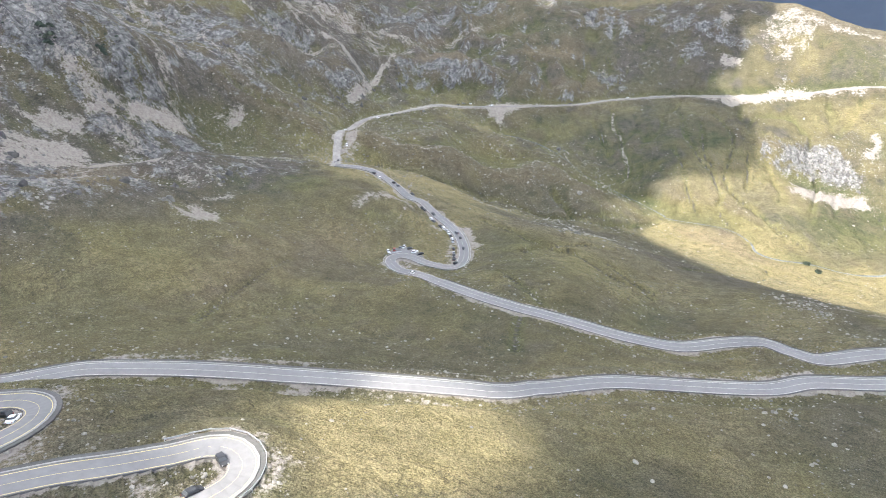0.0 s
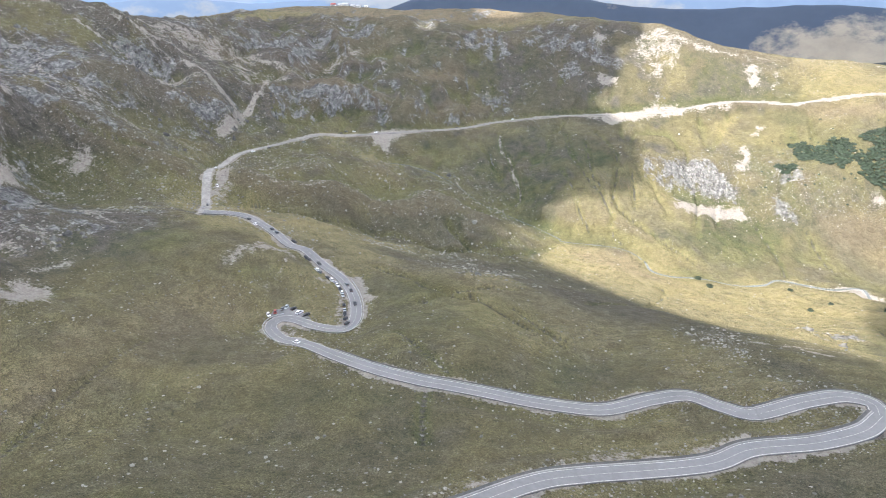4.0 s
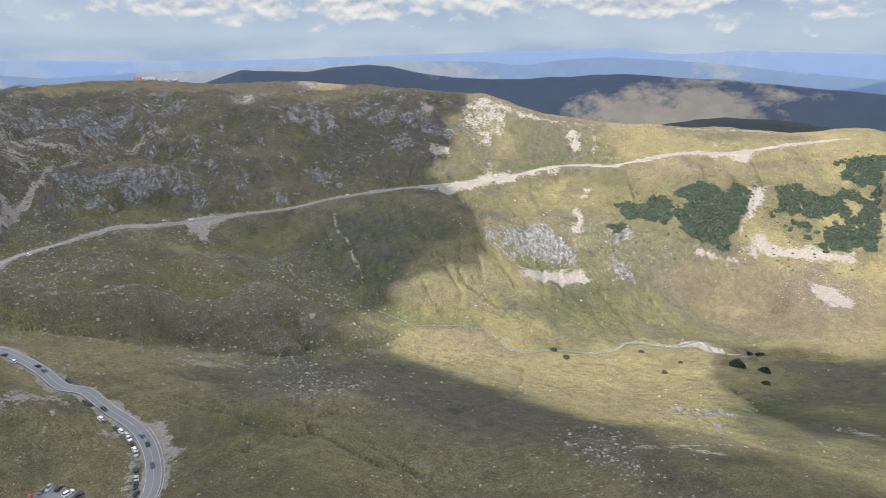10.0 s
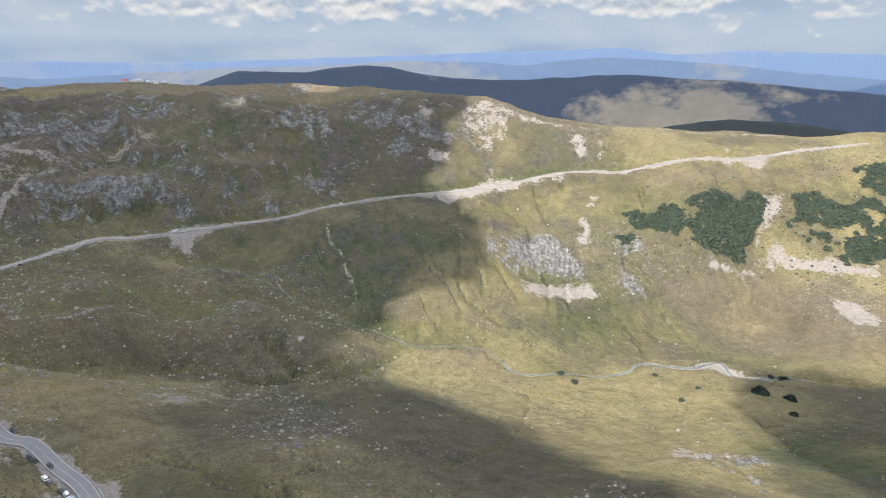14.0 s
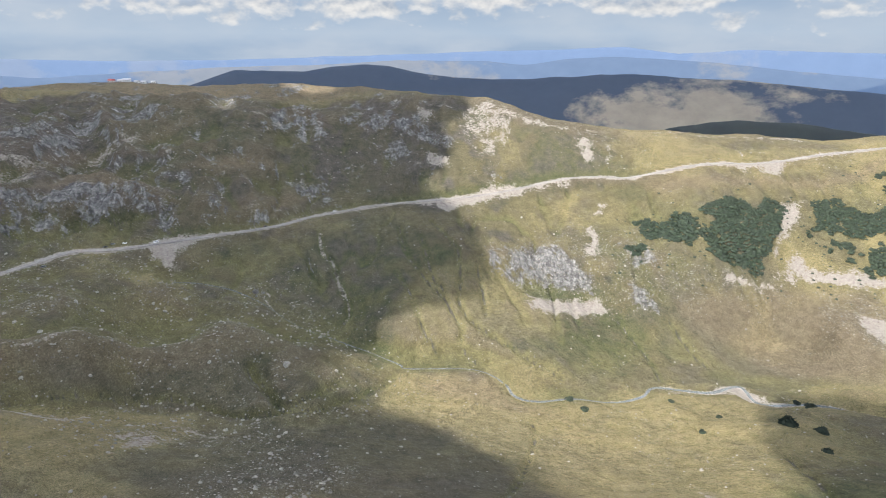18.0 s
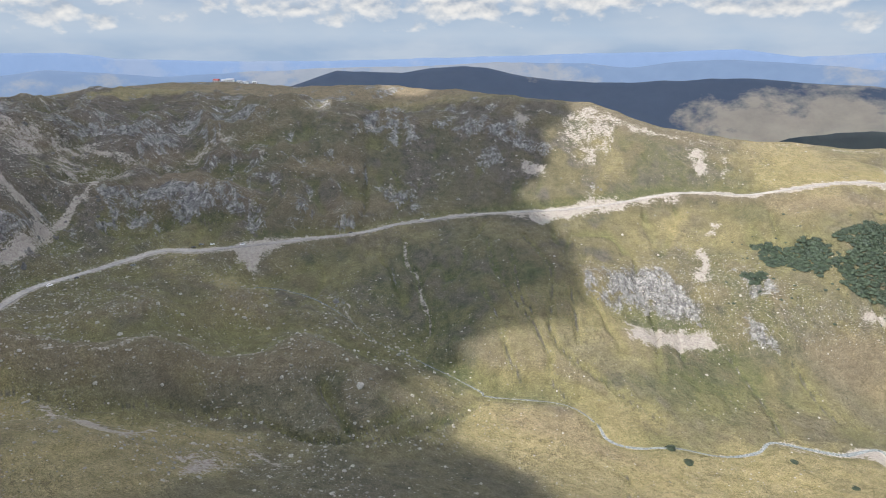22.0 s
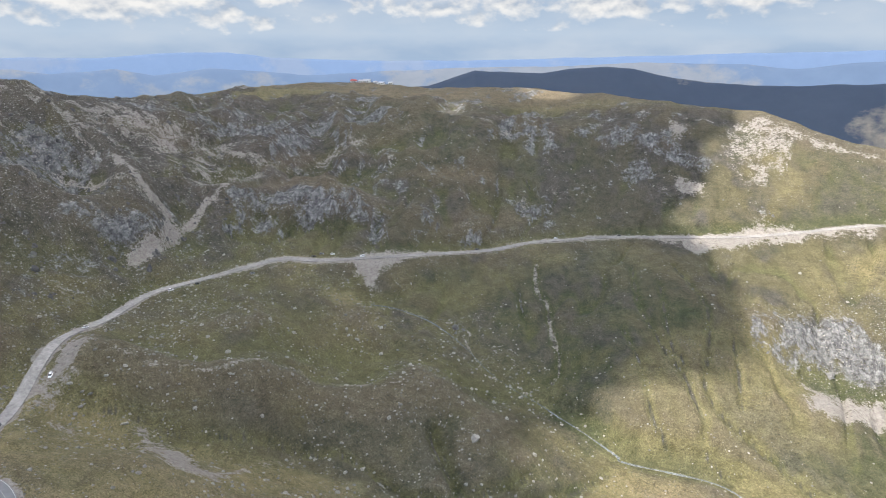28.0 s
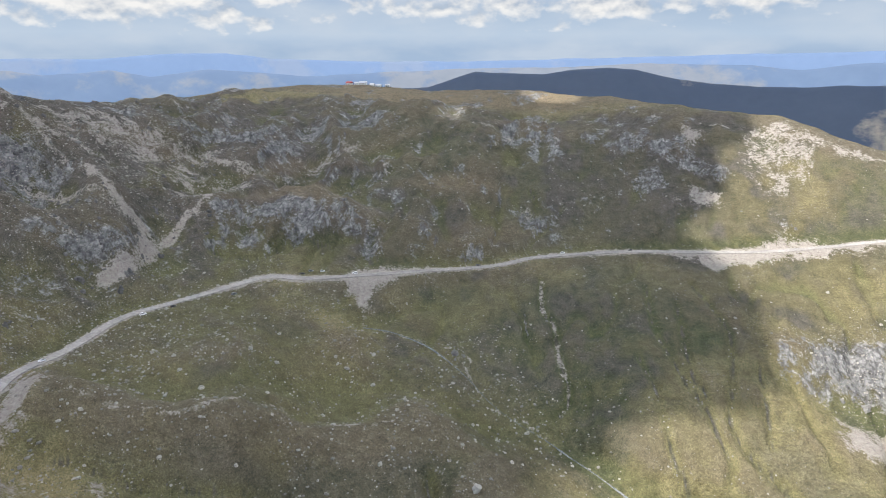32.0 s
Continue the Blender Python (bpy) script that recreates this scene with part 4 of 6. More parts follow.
    jag = maths(n, l, 'MULTIPLY', maths(n, l, 'SUBTRACT', maths(n, l, 'ADD', maths(n, l, 'MULTIPLY', fine, 0.55), maths(n, l, 'MULTIPLY', tuft, 0.45)), 0.5), 1.9)
    jag2 = maths(n, l, 'ADD', jag, maths(n, l, 'MULTIPLY', maths(n, l, 'SUBTRACT', mid, 0.5), 0.9))
    def edge(v):
        return ramp(n, l, maths(n, l, 'ADD', v, maths(n, l, 'MULTIPLY', jag2, 1.0)), (0.40, (0, 0, 0)), (0.62, (1, 1, 1)))
    col = mix(n, l, edge(rock), grass, stone)
    col = mix(n, l, edge(scree), col, gravel)
    for size, share in ((0.55, 0.7), (1.25, 0.6)):
        cell = n.new("ShaderNodeTexVoronoi")
        cell.inputs["Scale"].default_value = size
        l.new(geo, cell.inputs["Vector"])
        sepc = n.new("ShaderNodeSeparateColor")
        l.new(cell.outputs["Color"], sepc.inputs[0])
        some = maths(n, l, 'LESS_THAN', sepc.outputs[0], maths(n, l, 'MULTIPLY', maths(n, l, 'MULTIPLY', pebble, tuft), 2 * share))
        rim = maths(n, l, 'ADD', cell.outputs["Distance"], maths(n, l, 'MULTIPLY', maths(n, l, 'SUBTRACT', grit, 0.5), 0.35))
        dot = maths(n, l, 'LESS_THAN', rim, maths(n, l, 'MULTIPLY', sepc.outputs[1], 0.40))
        col = mix(n, l, maths(n, l, 'MULTIPLY', some, dot), col, ramp(n, l, sepc.outputs[2], (0, (0.13, 0.122, 0.105)), (1, (0.38, 0.355, 0.31))))
    l.new(col, bsdf.inputs["Base Color"])
    bsdf.inputs["Roughness"].default_value = 0.95
    bsdf.inputs["Specular IOR Level"].default_value = 0.15
    bump(n, l, bsdf, maths(n, l, 'ADD', fine, maths(n, l, 'MULTIPLY', mid, 4.0)), 1.0, 1.5)
    return m

def plain(name, colour, rough=0.8, scale=1.0, vary=0.25, metal=0.0, relief=0.0):
    m, n, l, bsdf = material(name)
    geo = n.new("ShaderNodeNewGeometry").outputs["Position"]
    f = noise_node(n, l, scale, 6, 0.65, geo)
    f2 = noise_node(n, l, scale * 0.12, 4, 0.6, geo)
    c = mix(n, l, 1.0, colour, ramp(n, l, f, (0.25, (1 - vary,) * 3), (0.75, (1 + vary,) * 3)), 'MULTIPLY')
    c = mix(n, l, 1.0, c, ramp(n, l, f2, (0.25, (1 - vary * 0.7,) * 3), (0.75, (1 + vary * 0.7,) * 3)), 'MULTIPLY')
    l.new(c, bsdf.inputs["Base Color"])
    bsdf.inputs["Roughness"].default_value, bsdf.inputs["Metallic"].default_value = rough, metal
    if relief:
        bump(n, l, bsdf, f, 0.6, relief)
    return m

GROUND = ground_material()
DIRT_ROAD = plain("graded_gravel_road", (0.225, 0.208, 0.190), 0.95, 0.5, 0.4, relief=0.1)
ASPHALT = plain("worn_asphalt", (0.148, 0.144, 0.142), 0.85, 0.6, 0.14)
PAINT = plain("road_paint", (0.40, 0.39, 0.35), 0.7, 0.8, 0.3)
YELLOW_PAINT = plain("yellow_road_paint", (0.46, 0.38, 0.18), 0.7, 0.8, 0.3)
GRAVEL = plain("gravel_shoulder", (0.40, 0.37, 0.33), 0.95, 1.2, 0.35, relief=0.2)

def mesh_object(name, verts, faces, mat, smooth=False):
    me = bpy.data.meshes.new(name)
    me.from_pydata([tuple(v) for v in verts], [], faces)
    me.materials.append(mat)
    if smooth:
        me.shade_smooth()
    return new(name, me)

# ---- ground: one sheet out to the horizon ----
def build_ground():
    cx, cy = -20.0, -60.0
    fine = np.radians(np.linspace(-44, 66, 1000))
    rest = np.radians(np.linspace(66, 316, 90)[1:-1])
    ang = np.concatenate([fine, rest])
    rad = np.concatenate([[0.5, 20, 40], np.geomspace(60, 1500, 720), np.geomspace(1500, 4700, 44)[1:]])
    a, r = np.meshgrid(ang, rad)
    x, y = (cx - r * np.sin(a)).ravel(), (cy + r * np.cos(a)).ravel()
    z = heights(x, y)
    na, nr = len(ang), len(rad)
    me = bpy.data.meshes.new("ground")
    me.vertices.add(na * nr)
    me.vertices.foreach_set("co", np.column_stack([x, y, z]).ravel())
    i, j = np.meshgrid(np.arange(nr - 1), np.arange(na), indexing='ij')
    k = (j + 1) % na
    quads = np.stack([i * na + j, (i + 1) * na + j, (i + 1) * na + k, i * na + k], -1).reshape(-1, 4)
    me.loops.add(quads.size)
    me.loops.foreach_set("vertex_index", quads.ravel().astype(np.int32))
    me.polygons.add(len(quads))
    me.polygons.foreach_set("loop_start", np.arange(0, quads.size, 4, dtype=np.int32))
    me.polygons.foreach_set("loop_total", np.full(len(quads), 4, np.int32))
    me.update(calc_edges=True)
    me.shade_smooth()
    # cover: rock, scree, lush grass, dry grass
    zz = z.reshape(nr, na)
    gr = np.gradient(zz, axis=0) / np.maximum(np.gradient(r, axis=0), 0.1)
    ga = np.gradient(zz, axis=1) / np.maximum(r * 0.002, 0.1)
    steep = np.hypot(gr, np.clip(ga, -3, 3)).ravel()
    def blurred(a, n):
        for ax in (0, 1):
            pad = np.pad(a, [(n + 1, n) if k == ax else (0, 0) for k in (0, 1)], mode='edge').cumsum(axis=ax)
            a = (np.take(pad, np.arange(2 * n + 1, pad.shape[ax]), ax) - np.take(pad, np.arange(0, pad.shape[ax] - 2 * n - 1), ax)) / (2 * n + 1)
        return a
    soft = blurred(zz, 1)
    size = np.maximum(r, 60) * 0.0045
    small, large = (soft - blurred(soft, 4)) / size, (soft - blurred(blurred(zz, 6), 12)) / size
    for name, cover in zip(("cover", "tone"), land_cover(x, y, z, steep, np.clip(small, -1.5, 1.5).ravel(), np.clip(large, -4, 4).ravel())):
        c = me.color_attributes.new(name, 'FLOAT_COLOR', 'POINT')
        c.data.foreach_set("color", np.clip(cover, 0, 1).astype(np.float32).ravel())
    me.materials.append(GROUND)
    return tagged(new("ground", me), "alpine meadow slopes with rock, scree and dry grass", "ground", kind="structure")

def land_cover(x, y, z, steep, rise, swell_up):
    """What grows where; some sun, shade and haze are put in as cover. rise and swell_up: how far the ground stands out
    over its surroundings, close by and farther round.
    """
    n1, n2, n3, n4 = fbm(x, y, 120, 4, 51), fbm(x, y, 30, 4, 61), fbm(x, y, 60, 4, 71), fbm(x, y, 9, 3, 91)
    left = np.maximum(step(-330, -480, x) * step(1000, 850, y), step(-250, -330, x) * step(430, 330, y))
    streak = fbm(0.45 * x + 0.89 * y, 0.3 * (0.89 * x - 0.45 * y), 13, 4, 101, 0.65)
    # the upper flank: a smooth slope with debris running straight down from its crest
    flank = step(540, 620, y) * step(-400, -470, x) * step(900, 820, y + 0.4 * (x + 470))
    fan = fbm(230 * np.arctan2(y - 600, x + 740), 0.05 * np.hypot(y - 600, x + 740), 11, 4, 105, 0.65)
    streak = streak * (1 - flank) + fan * flank
    face = step(880, 960, y) * step(60, -40, x)
    rock = step(0.95, 1.5, steep + 0.6 * (n2 - 0.5)) * 0.6 * step(-60, -140, x) * step(620, 700, y) + left * (0.36 + 0.44 * step(0.42, 0.6, 0.45 * n3 + 0.3 * n4 + 0.25 * (1 - streak))) + face * step(0.53, 0.66, n2) * 0.55
    scree = left * np.maximum(step(0.52, 0.66, streak) * 0.5, step(0.54, 0.68, n2) * 0.42 * step(0.35, 0.6, n4))
    rock, scree = rock * (1 - flank) + flank * 0.62 * step(0.46, 0.36, fan) * step(0.4, 0.6, n3), scree * (1 - flank) + flank * 0.56 * step(0.52, 0.66, fan)
    lush = step(0.52, 0.7, n1) * 0.6
    grey = step(800, 900, y) * step(80, -60, x) + step(-120, -260, x) * step(640, 720, y) * 0.7
    grey = grey * step(1130, 1060, y + 30 * (n2 - 0.5))
    # heath also greys the left flank and far slopes, partly for distance haze
    heath = step(0.42, 0.66, 0.6 * n3 + 0.4 * n4) * 0.75 + left + np.minimum(grey, 1) * 0.85
    rock = np.maximum(rock, np.minimum(grey, 1) * step(0.5, 0.66, 0.5 * n2 + 0.5 * n4) * 0.5)
    scree = np.maximum(scree, np.minimum(grey, 1) * step(0.58, 0.7, 0.4 * n2 + 0.6 * fbm(x, y, 16, 3, 95)) * 0.45)
    dry = step(0.48, 0.7, fbm(x, y, 90, 4, 81)) * 0.6 + step(218, 242, z) * step(980, 1080, y) * 0.8 + step(120, 260, x) * step(640, 700, y) * 0.35
    dry = dry + step(-60, 60, x) * step(480, 560, y) * step(690, 620, y) * 0.35
    pebble = 0.20 * step(0.48, 0.66, n2) + left * 0.3 + step(-60, -160, x) * step(380, 460, y) * step(760, 680, y) * 0.34 * step(0.38, 0.58, n2)
    swell, hummock = fbm(x, y, 95, 4, 11), fbm(x, y, 20, 3, 23)
    dry = dry * (1 - 0.75 * np.minimum(grey, 1)) + step(1060, 1140, y + 40 * (n2 - 0.5)) * 0.9 + step(-60, -160, x) * step(380, 460, y) * step(760, 680, y) * 0.3
    # crowns paler and dry, dips darker: relief shading put into the cover
    crown = 0.6 * swell + 0.4 * hummock
    dry = dry + step(0.5, 0.64, crown) * 0.3 * (1 - 0.8 * np.minimum(grey, 1))
    lush = lush + step(0.48, 0.36, crown) * 0.55
    heath = heath * step(0.62, 0.5, crown) + step(0.5, 0.42, hummock) * 0.35
    # wind-blown crests are bare and dry, hollows keep their green
    mid_ground = step(330, 430, y) * step(1180, 1120, y)
    crest, hollow = step(0.15, 1.0, 0.5 * swell_up + rise), step(-0.15, -1.0, 0.5 * swell_up + rise)
    # far ground gets extra grey heath in place of distance haze
    heath = np.maximum(heath, np.maximum(crest * 0.75 * mid_ground, 0.72 * step(640, 820, y) * step(60, -80, x)))
    pebble = np.maximum(pebble, step(0.2, 0.9, rise) * 0.5 * mid_ground * step(80, -40, x))
    lush = np.maximum(lush * (1 - 0.6 * crest), hollow * 0.75)
    heath = heath * (1 - 0.7 * hollow)
    rock = np.maximum(rock, left * step(0.15, 0.9, rise) * 0.85 * (1 - flank))
    rock = np.maximum(rock, step(0.75, 1.2, steep) * step(0.0, 0.6, rise) * 0.7 * step(-60, -160, x) * step(740, 800, y))
    dry, lush = dry * (1 - 0.75 * left), lush * (1 - 0.4 * left)
    wx, wy = x + 16 * (n2 - 0.5) + 7 * (n4 - 0.5), y + 16 * (n3 - 0.5) + 7 * (n4 - 0.5)
    calm = 1 - 0.6 * step(420, 330, y) * step(-300, -240, x)
    meadow = 1 - (1 - calm) / 0.6
    lush, heath, dry = lush * (0.45 + 0.55 * meadow), heath * (0.5 + 0.3 * meadow), dry * (0.8 + 0.2 * meadow) + (0.10 + 0.22 * step(-40, -190, x)) * (1 - meadow)
    top = step(1075, 1125, y + 40 * (n2 - 0.5)) * step(215, 228, z)
    russet = np.maximum(top * 0.85, crest * 0.35 * mid_ground) * (1 - 0.5 * left)
    dry, lush = dry * (1 - 0.8 * top), lush * (1 - top)
    grow = {"scree": scree, "rock": rock, "lush": lush, "heath": heath, "stone": pebble, "dry": dry, "russet": russet}
    for kind, marks in MARKS.items():
        what, shape = kind.split("_")
        if what not in grow:
            continue
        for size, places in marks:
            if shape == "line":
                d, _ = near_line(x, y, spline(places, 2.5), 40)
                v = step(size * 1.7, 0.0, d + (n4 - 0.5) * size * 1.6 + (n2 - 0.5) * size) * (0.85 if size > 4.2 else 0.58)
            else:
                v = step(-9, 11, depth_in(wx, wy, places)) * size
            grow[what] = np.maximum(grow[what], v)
    scree, rock, lush, heath, pebble, dry = (grow[k] for k in ("scree", "rock", "lush", "heath", "stone", "dry"))
    # gullies: lush turf and rock, with a dark heath line for their shade
    for size, places in MARKS["gully_line"]:
        d, _ = near_line(x, y, spline(places, 3), 20)
        d = d + 1.2 * (n4 - 0.5)
        grow["dry"] = grow["dry"] * step(0.2, 1.6, d)
        rock, pebble = np.maximum(rock, step(1.3, 0.3, d) * 0.45), np.maximum(pebble, step(4, 1, d) * 0.25)
        lush = np.maximum(lush, step(5.0, 1.0, d) * 0.7)
        heath = np.maximum(heath * step(0.5, 5.0, d), step(1.6, 0.4, d))
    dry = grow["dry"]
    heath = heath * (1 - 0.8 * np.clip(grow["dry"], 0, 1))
    broken = 0.62 + 0.5 * step(0.3, 0.62, 0.5 * n4 + 0.5 * fbm(x, y, 14, 3, 93))
    scree = scree * broken
    rock = rock * (0.45 + 0.65 * step(0.36, 0.58, 0.35 * n4 + 0.65 * fbm(x, y, 18, 3, 99)))
    for name, (line, half) in ROADS.items():
        d, _ = near_line(x, y, line, 40)
        wide = 3.5 * step(0.35, 0.6, fbm(x, y, 40, 2, 97)) if name == "road_far" else 0.0
        scree = np.maximum(scree, step(half + 3.2 + wide, half + 0.4 + 0.5 * wide, d + 5 * (n4 - 0.5) + 4 * (n2 - 0.5)) * 0.75)
        pebble = np.maximum(pebble, step(half + 12, half + 3, d) * 0.35 * step(0.35, 0.6, n2))
    d, _ = near_line(x, y, BROOK, 30)
    scree = np.maximum(scree, step(2.2 + 4 * step(120, 200, x), 0.6, d + 5 * (n2 - 0.5)) * (0.42 + 0.3 * step(60, 200, x)) * step(0.3, 0.55, n4 + 0.2 * step(60, 200, x)))
    return np.column_stack([rock, scree, lush, dry]), np.column_stack([heath, pebble, grow["russet"], 0 * x + 1])

build_ground()

# ---- road bodies ----
def ribbon(name, line, left, right, top, thick, mat):
    """A slab along a line, from left to right of it (metres), its top that far over the line."""
    p = np.asarray(line)
    t = np.gradient(p[:, :2], axis=0)
    t /= np.maximum(np.linalg.norm(t, axis=1, keepdims=True), 1e-6)
    side = np.column_stack([-t[:, 1], t[:, 0]])
    verts, faces = [], []
    left, right = np.broadcast_to(left, len(p)), np.broadcast_to(right, len(p))
    for q, s, lo, hi in zip(p, side, left, right):
        for off, dz in ((lo, top), (hi, top), (hi, top - thick), (lo, top - thick)):
            verts.append((q[0] + s[0] * off, q[1] + s[1] * off, q[2] + dz))
    for k in range(len(p) - 1):
        a, b = 4 * k, 4 * k + 4
        for u in range(4):
            v = (u + 1) % 4
            faces.append((a + u, a + v, b + v, b + u))
    faces += [(0, 1, 2, 3), tuple(4 * (len(p) - 1) + u for u in (3, 2, 1, 0))]
    return mesh_object(name, verts, faces, mat)

for name, (line, half) in ROADS.items():
    road = tagged(ribbon(name, line, -half, half, 0.0, 0.9, DIRT_ROAD if name == "road_far" else ASPHALT), "pale unpaved gravel road cut along the mountainside" if name == "road_far" else "grey worn asphalt mountain road with painted edge lines", "road", kind="structure")
    if name == "road_far":
        continue
    for off in (-half + 0.35, half - 0.35, 0.0):
        w = 0.09 if off else 0.05
        strip = ribbon("edge_line" if off else "centre_line", line, off - w, off + w, 0.012, 0.01, YELLOW_PAINT if "hairpin" in name else PAINT)
        strip.parent = road

# ---- distance ----
HILL_NEAR = [(-46.93, -3.68), (-34.93, -3.18), (-32.49, -3.06), (-28.66, -2.76), (-24.55, -2.41), (-20.21, -2.35), (-16.54, -2.08), (-13.72, -2.20),
    (-8.89, -2.48), (-4.40, -2.65), (-0.87, -2.47), (2.15, -2.03), (4.65, -1.55), (6.63, -1.40), (9.10, -1.54), (12.04, -1.90), (14.89, -1.83),
    (17.75, -1.75), (21.77, -3.02), (26.32, -3.31), (38.32, -4.51)]
HILL_MID = [(-46.74, -2.18), (-34.74, -2.18), (-28.50, -1.69), (-22.25, -1.11), (-15.49, -0.70), (-10.75, -0.91), (-7.36, -1.44), (-3.87, -1.11),
    (4.14, -1.07), (11.04, -1.43), (17.64, -1.53), (22.27, -1.76), (28.28, -2.00), (32.22, -2.22), (36.01, -1.82), (40.13, -1.60), (44.14, -2.10),
    (46.99, -1.54), (51.35, -1.90), (53.49, -1.46), (55.59, -1.42), (67.59, -1.42)]
HILL_FAR = [(-46.41, -0.39), (-34.41, -0.39), (-30.18, -0.29), (-25.48, -0.14), (-20.00, -0.46), (-15.42, 0.08), (-10.71, -0.16), (-5.83, -0.26),
    (4.13, -0.59), (18.50, -1.02), (28.24, -1.04), (34.99, -0.80), (38.65, -0.34), (43.93, -0.42), (48.08, -0.76), (55.46, -0.71), (67.46, -0.71)]
HILL_WOOD = [(-49.43, -7.56), (-35.43, -6.06), (-32.95, -5.81), (-30.65, -5.61), (-27.85, -5.50), (-24.93, -5.46), (-22.80, -5.73), (-19.71, -6.32),
    (-13.71, -8.82)]

# distance haze is put into the hills as bluish emission
def hill_material(name, colour, pale, haze_glow, east=-9000.0, lit=None, soft=0.0):
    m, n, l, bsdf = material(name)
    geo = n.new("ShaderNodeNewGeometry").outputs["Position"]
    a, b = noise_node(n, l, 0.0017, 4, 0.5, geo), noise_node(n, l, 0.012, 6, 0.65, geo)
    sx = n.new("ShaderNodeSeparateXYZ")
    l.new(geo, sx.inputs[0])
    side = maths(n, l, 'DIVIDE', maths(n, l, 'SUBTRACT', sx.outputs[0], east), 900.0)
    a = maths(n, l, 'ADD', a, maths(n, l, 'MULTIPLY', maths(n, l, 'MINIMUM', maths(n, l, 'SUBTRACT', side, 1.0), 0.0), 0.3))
    # patch: sunlight between cloud shadows, put into base colour and emission
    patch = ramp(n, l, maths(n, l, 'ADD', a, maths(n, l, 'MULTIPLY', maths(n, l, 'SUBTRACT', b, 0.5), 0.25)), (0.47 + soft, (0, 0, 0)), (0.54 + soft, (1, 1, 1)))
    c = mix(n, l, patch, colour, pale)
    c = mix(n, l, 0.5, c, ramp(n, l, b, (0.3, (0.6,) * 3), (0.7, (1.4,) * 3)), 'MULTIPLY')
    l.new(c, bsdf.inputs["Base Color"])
    l.new(mix(n, l, patch, haze_glow, lit or haze_glow), bsdf.inputs["Emission Color"])
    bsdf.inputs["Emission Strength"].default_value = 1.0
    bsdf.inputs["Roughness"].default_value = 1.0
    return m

def hill_range(name, profile, radius, depth, mat, seed):
    """Far hills: a crest line given by bearing and rise as seen from the valley, with slopes before and behind it."""
    az, el = np.radians(np.array(profile, float)).T
    a = np.linspace(az.min(), az.max(), 320)
    top = np.interp(a, az, el)
    verts, faces, rows = [], [], 36
    for i in range(rows):
        u = i / (rows - 1) * 2 - 1
        r = radius + depth * u
        crest = 300 + radius * np.tan(top)
        x, y = -20 - r * np.sin(a), 170 + r * np.cos(a)
        z = crest - (abs(u) ** 1.5) * (260 + 120 * fbm(x, y, 500, 3, seed)) - 90 * (1 - np.abs(2 * fbm(x, y, 420, 5, seed + 5) - 1)) * min(1, 2 * abs(u)) - 9 * fbm(x, y, 90, 4, seed + 9)
        verts += list(zip(x, y, z))
    n = len(a)
    for i in range(rows - 1):
        faces += [(i * n + j, (i + 1) * n + j, (i + 1) * n + j + 1, i * n + j + 1) for j in range(n - 1)]
    return tagged(mesh_object(name, verts, faces, mat, True), "hazy blue mountain ridge far away under the horizon", "backdrop", kind="structure")

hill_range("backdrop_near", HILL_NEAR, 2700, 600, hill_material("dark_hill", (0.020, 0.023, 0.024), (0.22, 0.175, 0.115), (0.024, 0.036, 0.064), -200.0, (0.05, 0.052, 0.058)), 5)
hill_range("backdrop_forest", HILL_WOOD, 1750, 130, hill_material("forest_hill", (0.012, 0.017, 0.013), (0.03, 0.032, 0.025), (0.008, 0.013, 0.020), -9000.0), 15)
hill_range("backdrop_middle", HILL_MID, 3700, 500, hill_material("hazed_blue_hill", (0.025, 0.033, 0.042), (0.05, 0.047, 0.04), (0.072, 0.115, 0.205), lit=(0.105, 0.135, 0.19), soft=0.06), 6)
hill_range("backdrop_far", HILL_FAR, 4400, 200, hill_material("hazed_pale_hill", (0.025, 0.033, 0.05), (0.03, 0.035, 0.045), (0.115, 0.178, 0.30), lit=(0.14, 0.19, 0.285), soft=0.06), 7)

